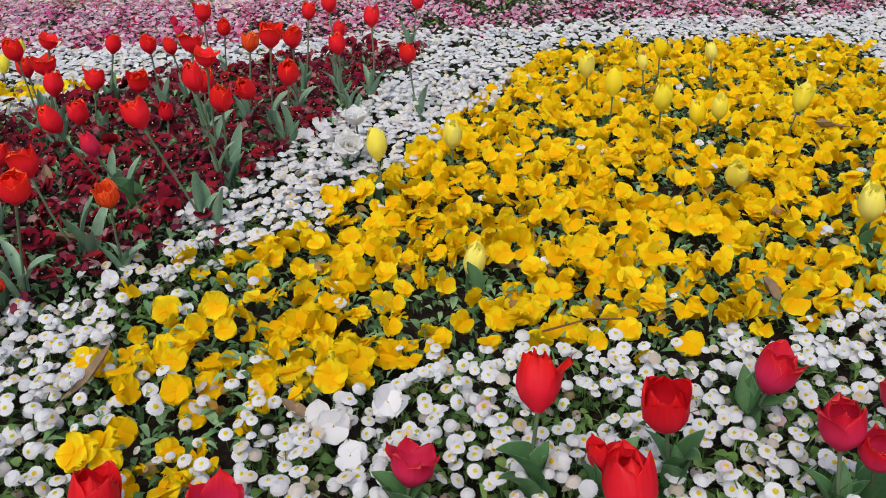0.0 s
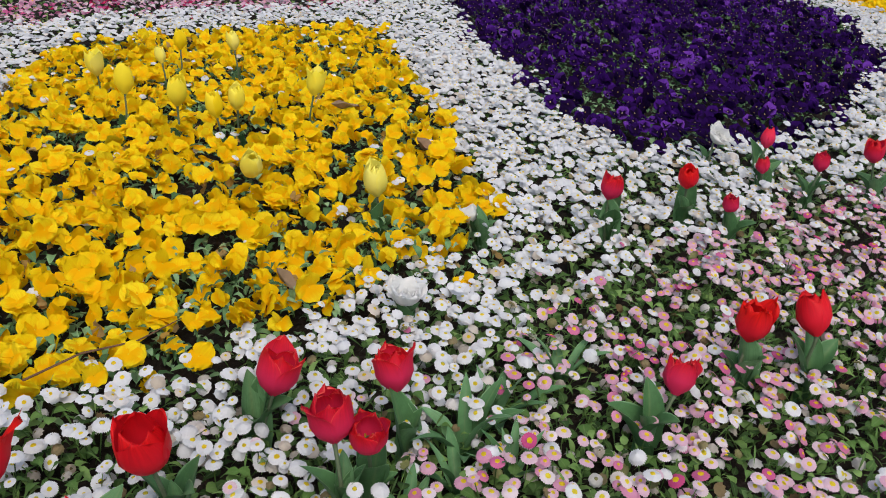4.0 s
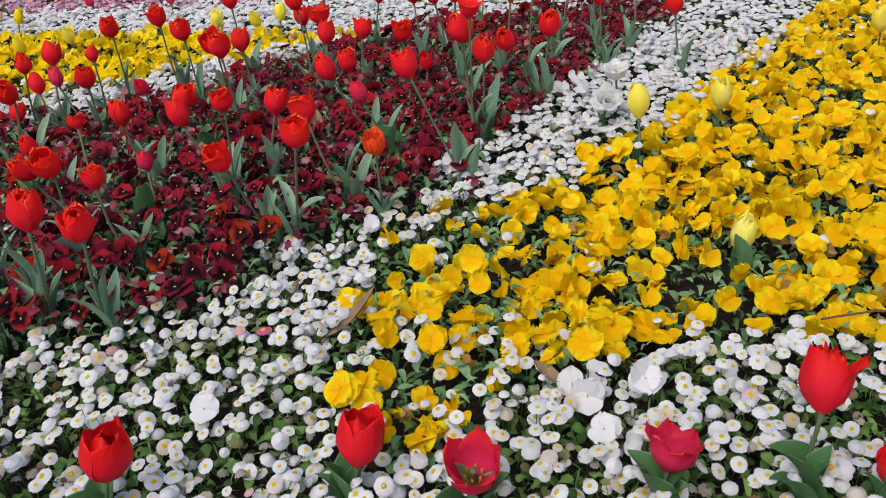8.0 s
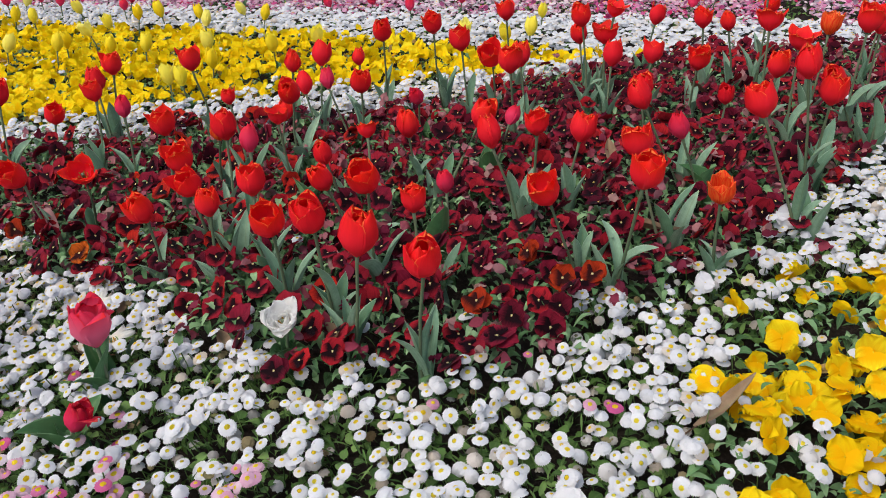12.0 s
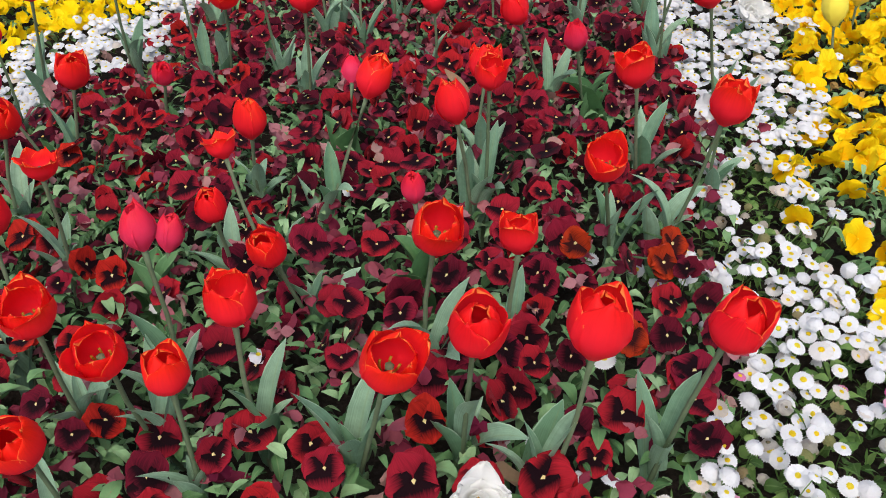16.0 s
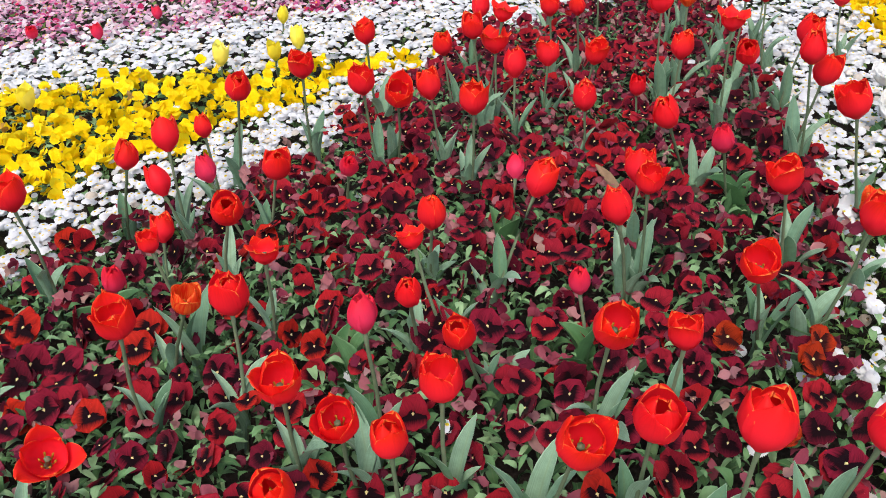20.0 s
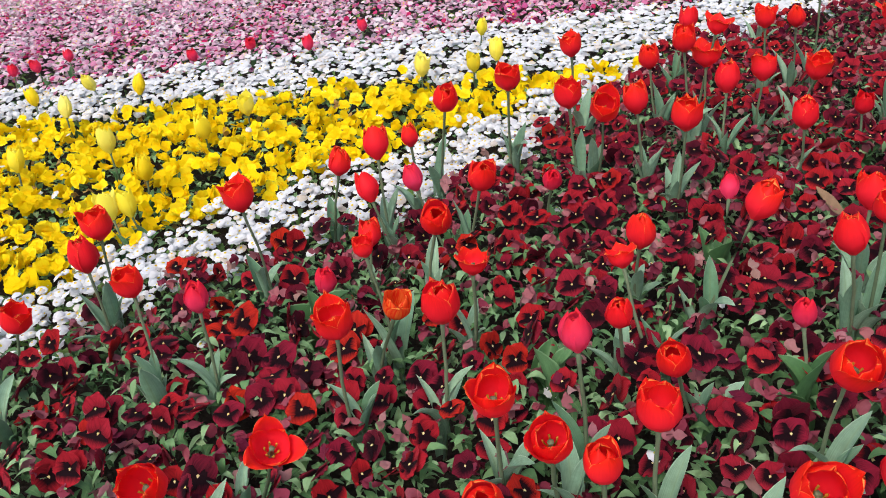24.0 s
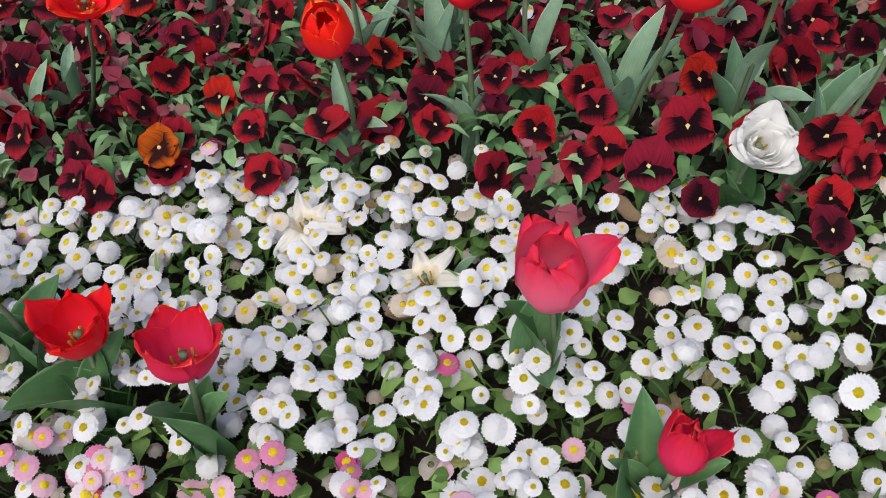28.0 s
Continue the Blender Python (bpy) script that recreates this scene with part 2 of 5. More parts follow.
YELLOW_TULIP = petal_stuff("yellow_tulip_petal", [(0.0, (0.96, 0.74, 0.01)), (0.5, (0.97, 0.85, 0.06)), (1.0, (0.97, 0.9, 0.22))], 0.5, 0.0, 0.03, bump=0.12, scale=120, share=0.35, streak=0.12, deep=(0.85, 0.72, 0.04))
WHITE_TULIP = petal_stuff("white_tulip_petal", [(0.0, (0.87, 0.87, 0.84)), (1.0, (0.9, 0.9, 0.88))], 0.6, 0.0, 0.0, bump=0.05, scale=120, share=0.5)
soft = WHITE_TULIP.node_tree.nodes["Principled BSDF"]
soft.inputs["Subsurface Weight"].default_value, soft.inputs["Subsurface Scale"].default_value = 0.15, 0.01
soft.inputs["Subsurface Radius"].default_value = (1.0, 1.0, 0.9)
SCARLET_TULIP = petal_stuff("scarlet_tulip_petal", [(0.0, (0.72, 0.008, 0.02)), (0.5, (0.84, 0.01, 0.012)), (1.0, (0.9, 0.014, 0.008))], 0.42, 0.0, 0.3, bump=0.15, scale=120, spec=0.16, foot=(0.8, 0.018, 0.04), share=0.3, streak=0.4)
CREAM_TULIP = petal_stuff("withered_white_tulip_petal", [(0.0, (0.84, 0.82, 0.74)), (1.0, (0.88, 0.87, 0.82))], 0.7, 0.0, 0.3, bump=0.3, scale=90, foot=(0.82, 0.76, 0.6), edge=(0.86, 0.84, 0.78), share=0.3, streak=0.25)
FLAME_TULIP = petal_stuff("flamed_tulip_petal", [(0.0, (0.84, 0.02, 0.012)), (1.0, (0.88, 0.035, 0.012))], 0.42, 0.0, 0.06, edge=(0.94, 0.5, 0.1), bump=0.15, scale=90, streak=0.6, deep=(0.94, 0.55, 0.09))
STAMEN = petal_stuff("stamen", [(0.0, (0.1, 0.06, 0.02)), (1.0, (0.75, 0.45, 0.05))], 0.7)
TULIP_GREEN = leaf_stuff("tulip_leaf_green", [(0.0, (0.16, 0.32, 0.18)), (0.5, (0.28, 0.47, 0.32)), (1.0, (0.41, 0.59, 0.4))], 0.42, 60, (0.5, 0.66, 0.48))
DEEP_LEAF = leaf_stuff("broad_tulip_leaf_green", [(0.0, (0.08, 0.2, 0.07)), (0.5, (0.13, 0.3, 0.12)), (1.0, (0.2, 0.4, 0.18))], 0.38, 60, (0.3, 0.5, 0.26))
STEM_GREEN = leaf_stuff("stem_green", [(0.0, (0.14, 0.2, 0.11)), (1.0, (0.24, 0.3, 0.18))], 0.55, 60)
PANSY_GREEN = leaf_stuff("pansy_leaf_green", [(0.0, (0.04, 0.1, 0.032)), (0.45, (0.16, 0.33, 0.13)), (1.0, (0.36, 0.55, 0.28))], 0.5)
DAISY_GREEN = leaf_stuff("daisy_leaf_green", [(0.0, (0.035, 0.08, 0.018)), (0.5, (0.125, 0.25, 0.055)), (1.0, (0.28, 0.45, 0.13))], 0.5)
DRY_LEAF = leaf_stuff("dry_leaf_brown", [(0.0, (0.16, 0.08, 0.05)), (0.5, (0.3, 0.17, 0.1)), (1.0, (0.36, 0.25, 0.16))], 0.75)

GRASS = leaf_stuff("dry_grass", [(0.0, (0.22, 0.23, 0.1)), (0.5, (0.36, 0.34, 0.19)), (1.0, (0.52, 0.47, 0.32))], 0.7)


def ground_stuff(name, stops, scale, bump, dist, rough=0.95):
    mat, nd, lk, b = shader(name, rough, spec=0.1)
    n1, n2 = noisy(nd, lk, scale, 6.0, 0.7), noisy(nd, lk, scale / 14, 3.0)
    r = ramp(nd, stops)
    mm = nd.new("ShaderNodeMath")
    mm.operation = "MULTIPLY_ADD"
    lk.new(n1, mm.inputs[0])
    mm.inputs[1].default_value = 0.6
    half = nd.new("ShaderNodeMath")
    half.operation = "MULTIPLY"
    lk.new(n2, half.inputs[0])
    half.inputs[1].default_value = 0.4
    lk.new(half.outputs[0], mm.inputs[2])
    lk.new(mm.outputs[0], r.inputs[0])
    lk.new(r.outputs[0], b.inputs["Base Color"])
    bumped(nd, lk, b, n1, bump, dist)
    return mat


SOIL = ground_stuff("dark_soil", [(0.3, (0.01, 0.007, 0.006)), (0.5, (0.024, 0.018, 0.014)), (0.7, (0.065, 0.05, 0.04))], 90, 0.9, 0.01)
LAWN = ground_stuff("dry_lawn", [(0.3, (0.27, 0.25, 0.14)), (0.5, (0.38, 0.35, 0.22)), (0.7, (0.48, 0.44, 0.3))], 40, 0.8, 0.02)
POST_PAINT = petal_stuff("dark_post_paint", [(0.0, (0.015, 0.017, 0.025)), (1.0, (0.03, 0.03, 0.04))], 0.45, 0.0, 0.4, scale=40, spec=0.4, solid=True)


# ---------------------------------------------------------------- mesh tools
class Form:
    """A mesh in the making: points, faces, a slot for each face and point attributes."""

    def __init__(self):
        self.v, self.f, self.m, self.a = [], [], [], {"blot": [], "edge": [], "mid": []}

    def add(self, v, f, slot=0, **a):
        n = len(self.v)
        self.v += [tuple(p) for p in v]
        self.f += [tuple(i + n for i in q) for q in f]
        self.m += [slot] * len(f)
        for key in self.a:
            some = a.get(key)
            self.a[key] += list(some) if some is not None else [1.0 if key == "mid" else 0.0] * len(v)
        return self

    def sheet(self, nu, nv, func, slot=0, m=None, blot=0.0, tip=1.0):
        """A curved patch of nu x nv faces: func(u, v) with u from -1 to 1 and v from 0 to 1."""
        pts, edge, mid, bl = [], [], [], []
        for j in range(nv + 1):
            for i in range(nu + 1):
                u, v = 2 * i / nu - 1, 1 - (1 - j / nv) ** tip
                p = Vector(func(u, v))
                pts.append(m @ p if m else p)
                edge.append(max(abs(u) ** 3 * min(1, max(0, v - 0.3) * 2.2), v ** 24))
                mid.append(abs(u))
                bl.append(blot * (1 - v))
        w = nu + 1
        f = [(j * w + i, j * w + i + 1, j * w + w + i + 1, j * w + w + i) for j in range(nv) for i in range(nu)]
        return self.add(pts, f, slot, edge=edge, mid=mid, blot=bl)

    def tube(self, path, radii, sides=5, slot=0):
        pts, n = [], len(path)
        for k, p in enumerate(path):
            d = (Vector(path[min(k + 1, n - 1)]) - Vector(path[max(k - 1, 0)])).normalized()
            x = d.orthogonal().normalized() if abs(d.z) < 0.9 else d.cross(Vector((0, 1, 0))).normalized()
            y = d.cross(x)
            r = radii[k] if isinstance(radii, (list, tuple)) else radii
            pts += [Vector(p) + r * (math.cos(2 * math.pi * s / sides) * x + math.sin(2 * math.pi * s / sides) * y) for s in range(sides)]
        f = [(k * sides + s, k * sides + (s + 1) % sides, (k + 1) * sides + (s + 1) % sides, (k + 1) * sides + s) for k in range(n - 1) for s in range(sides)]
        f.append(tuple((n - 1) * sides + s for s in range(sides)))
        return self.add(pts, f, slot)

    def dome(self, r, h, sides=8, rings=2, z=0.0, slot=0, c=(0, 0)):
        pts = []
        for k in range(rings):
            q = math.cos(math.pi / 2 * k / rings)
            zz = z + h * math.sin(math.pi / 2 * k / rings)
            pts += [(c[0] + r * q * math.cos(2 * math.pi * s / sides), c[1] + r * q * math.sin(2 * math.pi * s / sides), zz) for s in range(sides)]
        pts.append((c[0], c[1], z + h))
        f = [(k * sides + s, k * sides + (s + 1) % sides, (k + 1) * sides + (s + 1) % sides, (k + 1) * sides + s) for k in range(rings - 1) for s in range(sides)]
        f += [((rings - 1) * sides + s, (rings - 1) * sides + (s + 1) % sides, len(pts) - 1) for s in range(sides)]
        return self.add(pts, f, slot)


def to_mesh(name, v, faces_flat, counts, slots, attrs, mats, smooth=True):
    me = bpy.data.meshes.new(name)
    me.vertices.add(len(v))
    me.vertices.foreach_set("co", np.asarray(v, np.float32).ravel())
    me.loops.add(len(faces_flat))
    me.loops.foreach_set("vertex_index", np.asarray(faces_flat, np.int32))
    me.polygons.add(len(counts))
    starts = np.concatenate([[0], np.cumsum(counts)[:-1]]).astype(np.int32)
    me.polygons.foreach_set("loop_start", starts)
    me.polygons.foreach_set("material_index", np.asarray(slots, np.int32))
    me.polygons.foreach_set("use_smooth", np.full(len(counts), smooth))
    for key, val in attrs.items():
        me.attributes.new(key, "FLOAT", "POINT").data.foreach_set("value", np.asarray(val, np.float32))
    for mat in mats:
        me.materials.append(mat)
    me.update(calc_edges=True)
    return me


def form_mesh(name, form, mats, rnd=0.5, smooth=True):
    flat = [i for q in form.f for i in q]
    a = {**form.a, "rnd": np.full(len(form.v), rnd)}
    return to_mesh(name, form.v, flat, [len(q) for q in form.f], form.m, a, mats, smooth)


def part(name, mesh, parent, label="", m=None):
    ob = new(name, mesh)
    ob.parent = parent
    if m is not None:
        ob.matrix_basis = m
    if label:
        ob["label"] = label
    return ob


def strewn(name, forms, which, spots, turns, sizes, rnd, mats, label, category):
    """One object of many small plants: form which[i] of forms at spots[i], turned by turns[i] (3 x 3) and sized."""
    vs, fl, ct, sl, ats = [], [], [], [], {"blot": [], "edge": [], "mid": [], "rnd": []}
    base = 0
    for k, form in enumerate(forms):
        sel = np.nonzero(which == k)[0]
        if not len(sel):
            continue
        rise = np.zeros((len(sel), 1, 3))
        rise[:, 0, 2] = lift(spots[sel, 0], spots[sel, 1])
        fv = np.array(form.v)
        world_v = np.einsum("nij,vj->nvi", turns[sel], fv) * sizes[sel][:, None, None] + spots[sel][:, None, :] + rise
        flat = np.array([i for q in form.f for i in q])
        nv = len(fv)
        off = base + nv * np.arange(len(sel))
        vs.append(world_v.reshape(-1, 3))
        fl.append((flat[None, :] + off[:, None]).ravel())
        ct.append(np.tile([len(q) for q in form.f], len(sel)))
        sl.append(np.tile(form.m, len(sel)))
        for key in ("blot", "edge", "mid"):
            ats[key].append(np.tile(form.a[key], len(sel)))
        ats["rnd"].append(np.repeat(rnd[sel], nv))
        base += nv * len(sel)
    me = to_mesh(name, np.concatenate(vs), np.concatenate(fl), np.concatenate(ct), np.concatenate(sl), {k: np.concatenate(v) for k, v in ats.items()}, mats)
    return tagged(new(name, me), label, category, kind="stuff")


def turned(az, tilt, spin):
    """Turns that face a flower up, lean it by tilt towards the heading az (0: -y) and spin it on its stalk. Radians, arrays."""
    def rz(a):
        c, s, o = np.cos(a), np.sin(a), np.zeros_like(a)
        return np.stack([np.stack([c, -s, o], -1), np.stack([s, c, o], -1), np.stack([o, o, o + 1], -1)], -2)

    c, s, o = np.cos(tilt), np.sin(tilt), np.zeros_like(tilt)
    rx = np.stack([np.stack([o + 1, o, o], -1), np.stack([o, c, -s], -1), np.stack([o, s, c], -1)], -2)
    return rz(az) @ rx @ rz(spin)


rng = np.random.default_rng(7)


def inside(poly, x, y):
    poly = np.array(poly)
    hit = np.zeros(len(x), bool)
    for (x0, y0), (x1, y1) in zip(poly, np.roll(poly, -1, 0)):
        cross = (y0 > y) != (y1 > y)
        hit ^= cross & (x < (x1 - x0) * (y - y0) / (y1 - y0 + 1e-12) + x0)
    return hit


def wavy(x, y, size, seed):
    """Smooth uneven values, about -1 to 1, over the plan."""
    r = np.random.default_rng(seed)
    out = np.zeros_like(x)
    for k in range(7):
        a, p = r.uniform(0, 2 * np.pi), r.uniform(0, 2 * np.pi)
        w = 2 * np.pi / size * r.uniform(0.6, 1.8)
        out += np.sin(w * (np.cos(a) * x + np.sin(a) * y) + p)
    return out / 3.0


def spread(x0, x1, y0, y1, density, jitter=0.42):
    """Uneven spots over a stretch of the plan, so many to a square metre."""
    cell = 1 / math.sqrt(density)
    gx, gy = np.meshgrid(np.arange(x0, x1, cell), np.arange(y0, y1, cell))
    gx = gx + (np.arange(gx.shape[0]) % 2)[:, None] * cell / 2
    return gx.ravel() + rng.uniform(-jitter, jitter, gx.size) * cell, gy.ravel() + rng.uniform(-jitter, jitter, gx.size) * cell


# ---------------------------------------------------------------- the plan of the beds
YELLOW_1 = [(0.53, 3.96), (0.17, 3.03), (0.06, 2.72), (-0.24, 2.03), (-0.32, 1.8), (-0.48, 1.68), (-0.61, 1.45), (-0.59, 0.99), (-0.43, 0.89), (-0.21, 1.08), (0, 1.23), (0.43, 1.27), (0.63, 1.35),
            (0.87, 1.45), (1.09, 1.42), (1.33, 1.74), (1.37, 2.03), (1.62, 2.72), (2, 3.84), (1.92, 4.1), (1.16, 4.07)]
RED_BED = [(-3.35, 1.38), (-2.63, 1.39), (-2.52, 1.35), (-2.39, 1.29), (-2.31, 1.21), (-2.17, 1.16), (-1.99, 1.13), (-1.7, 1.13), (-1.5, 1.08), (-1.26, 1.03), (-1.02, 1.04), (-0.93, 1.17), (-0.9, 1.31),
            (-0.86, 1.45), (-0.72, 1.57), (-0.61, 1.76), (-0.55, 2.03), (-0.46, 2.43), (-0.34, 2.8), (-0.22, 3.38), (-0.02, 3.95), (-0.45, 3.8), (-1.05, 3.48), (-1.45, 2.99), (-1.66, 2.7), (-1.76, 2.49),
            (-1.94, 2.35), (-2.08, 2.24), (-2.22, 2.14), (-2.46, 1.97), (-2.68, 1.78), (-2.86, 1.66), (-3.35, 1.5)]
YELLOW_2 = [(-3.65, 1.65), (-3.06, 1.86), (-2.87, 1.99), (-2.73, 2.16), (-2.6, 2.26), (-2.39, 2.43), (-2.25, 2.56), (-2.08, 2.67), (-1.92, 2.84), (-1.75, 2.92), (-1.55, 3.1), (-1.25, 3.24), (-2, 3.32),
            (-2.75, 3.28), (-3.41, 3.16), (-4.46, 2.99), (-4.88, 2.97), (-4.66, 2.68), (-4.49, 2.33), (-4.29, 2.07), (-4.01, 1.81)]
PURPLE_1 = [(2.8, 4.7), (2.34, 3.55), (2.1, 2.76), (1.91, 2.21), (1.91, 1.89), (2.15, 1.76), (2.43, 1.77), (2.83, 1.83), (4.1, 2.54), (5.24, 3.68), (5.37, 4.6)]
PURPLE_2 = [(-5.67, 2.88), (-5.44, 2.93), (-5.36, 3.09), (-5.93, 3.57), (-6.34, 3.87), (-6.85, 4.02), (-7.13, 4.0), (-6.97, 3.62), (-7.5, 3.5), (-7.2, 2.95)]
YELLOW_3 = [(5.5, 3.6), (5.9, 4.6), (7.5, 4.8), (7.5, 3.2)]
YELLOW_4 = [(-7.0, 3.7), (-7.13, 4.02), (-6.87, 4.06), (-6.89, 4.16), (-7.03, 4.17), (-7.65, 4.44), (-7.95, 4.42), (-8.3, 4.1), (-7.7, 3.6)]
YELLOW_5 = [(-5.65, 2.8), (-5.42, 2.8), (-5.1, 2.75), (-5.0, 2.5), (-5.3, 2.0), (-6.5, 2.0), (-6.5, 2.75)]
PINK_FAR = [(-8.54, 5.1), (-8.19, 4.97), (-7.71, 4.86), (-6.83, 4.45), (-6.08, 3.92), (-5.4, 3.43), (-5.14, 3.36), (-3.1, 3.68), (-2.35, 3.86), (-1.5, 4.0), (-0.6, 4.15), (0.1, 4.35), (1.0, 4.6), (2.2, 4.6), (2.9, 5.0), (5.0, 5.1), (9.0, 5.3), (9.0, 6.6), (3.0, 6.3), (-1.0, 5.95), (-3.0, 5.8), (-4.2, 5.72), (-6.0, 5.68), (-7.0, 5.4), (-7.66, 5.12)]
PINK_NEAR = [(3.09, 1.45), (2.24, 1.39), (1.85, 1.37), (1.45, 1.26), (1.12, 1.18), (0.93, 1.06), (0.71, 0.87), (0.39, 0.81), (0, 0.77), (-0.48, 0.7), (-0.93, 0.72), (-1.21, 0.68), (-1.45, 0.69),
            (-1.61, 0.71), (-1.69, 0.78), (-1.85, 0.77), (-2.02, 0.82), (-2.32, 0.86), (-3.24, 0.91), (-3.2, 0.4), (3.2, 0.4)]
BED = [(-9.0, 0.38), (9.0, 0.38), (9.0, 6.6), (3.0, 6.3), (-1.0, 5.95), (-3.0, 5.8), (-4.2, 5.72), (-6.0, 5.68), (-7.0, 5.4), (-7.66, 5.12), (-9.0, 4.85)]
PANSY_BEDS = (YELLOW_1, RED_BED, YELLOW_2, PURPLE_1, PURPLE_2, YELLOW_3)


def lift(x, y):
    """By how far the planted bed rises over its usual level: it swells in the middle and sinks towards one end."""
    return np.interp(x, [-2.0, -1.5], [-0.02, 0.03]) * np.interp(y, [2.2, 3.4], [1.0, 0.0])


# ---------------------------------------------------------------- ground
bm = bmesh.new()
bmesh.ops.create_grid(bm, x_segments=40, y_segments=40, size=150)
for v in bm.verts:
    v.co.z = 0.25 * noise.noise(v.co * 0.03) * min(1, v.co.length / 60) - 0.01
me = bpy.data.meshes.new("ground")
bm.to_mesh(me)
me.materials.append(LAWN)
tagged(new("ground", me), "dry yellowish-green mown lawn round the flower beds", "lawn", kind="structure")

def far(x):
    """The far edge of the bed."""
    return float(np.interp(x, [-9, -7.66, -7, -6, -4.2, -3, -1, 3, 9], [4.85, 5.12, 5.4, 5.68, 5.72, 5.8, 5.95, 6.3, 6.6]))


bm = bmesh.new()
nx, ny = 180, 64
grid = [[bm.verts.new((-9 + 18 * i / nx, 0.0, 0.0)) for i in range(nx + 1)] for j in range(ny + 1)]
for j, row in enumerate(grid):
    for v in row:
        v.co.y = 0.2 + (far(v.co.x) - 0.2) * j / ny
        rim = min(1, min(v.co.y - 0.2, far(v.co.x) - v.co.y) / 0.12)
        v.co.z = max(0, rim) * (float(lift(v.co.x, v.co.y)) + 0.035 + 0.012 * noise.noise(v.co * 5) + 0.012 * noise.noise(v.co * 22)) - 0.02 * (1 - max(0, rim))
for j in range(ny):
    for i in range(nx):
        bm.faces.new((grid[j][i], grid[j][i + 1], grid[j + 1][i + 1], grid[j + 1][i]))
me = bpy.data.meshes.new("soil")
bm.to_mesh(me)
me.materials.append(SOIL)
tagged(new("flower_bed_soil", me), "dark crumbly soil under the bedding plants", "soil", kind="structure")


# ---------------------------------------------------------------- forms of the plants
def round_petal(length, width, ripple, curl, phase):
    def at(u, v):
        w = width * (0.1 + 0.9 * math.sqrt(max(0.0, 1 - (1.94 * v ** 0.72 - 0.97) ** 2)))
        y = length * (v - 0.12 * v * v * u * u)
        return (u * w, y, ripple * math.sin(2.6 * u * math.pi + phase) * v * v + ripple * 0.6 * math.cos(5 * u + phase * 2) * v ** 3 + curl * v * v + 0.25 * abs(u) * w * v * 0.3)
    return at


PANSY_PLAN = (("upper_petal", 61, 1.06, 0.7, -0.09, 0.5), ("upper_petal", 119, 1.06, 0.7, -0.13, 0.5), ("side_petal", 344, 0.92, 0.62, 0.0, 1.05), ("side_petal", 196, 0.92, 0.62, 0.02, 1.05), ("lower_petal", 270, 0.96, 0.8, 0.06, 1.1))


def pansy_petals(seed, ripple, detail=(4, 3), loose=0.0):
    """Five petals round the eye, in a plane that faces +z with the top towards +y; the size is 1 from eye to rim."""
    r = random.Random(seed)
    out = []
    for name, ang, ln, wd, z, bl in PANSY_PLAN:
        m = Matrix.Rotation(radians(ang - 90 + r.uniform(-9, 9)), 4, "Z")
        m = Matrix.Translation((0, 0, z)) @ m @ Matrix.Rotation(radians(r.uniform(-4 - 30 * loose, 14 + 30 * loose)), 4, "X") @ Matrix.Rotation(radians(r.uniform(-30, 30) * loose), 4, "Y")
        f = Form().sheet(*detail, round_petal(ln * r.uniform(0.92, 1.08), wd * r.uniform(0.92, 1.08), ripple * r.uniform(0.6, 1.4), r.uniform(-0.22, 0.12), r.uniform(0, 6)), 0, m, bl, 1.45)
        out.append((name, f))
    return out


def pansy_form(seed, ripple, detail, eye=0.1, loose=0.0):
    form = Form()
    for _, f in pansy_petals(seed, ripple, detail, loose):
        form.add(f.v, f.f, 0, **f.a)
    if eye:
        form.add([(-eye, 0.02, 0.06), (0, -eye * 1.5, 0.1), (eye, 0.02, 0.06), (0, eye, 0.07), (0, -0.02, 0.14)], [(0, 1, 4), (1, 2, 4), (2, 3, 4), (3, 0, 4)], 1)
    return form


def folded_form(seed):
    """A withered pansy: its petals rolled and hanging."""
    r = random.Random(seed)
    form = Form()
    for k in range(3):
        m = Matrix.Rotation(r.uniform(0, 6.28), 4, "Z") @ Matrix.Rotation(r.uniform(-1.3, -0.3), 4, "X")
        form.sheet(3, 3, round_petal(r.uniform(0.7, 1.1), r.uniform(0.3, 0.5), 0.22, r.uniform(-0.5, 0.3), r.uniform(0, 6)), 0, m)
    return form


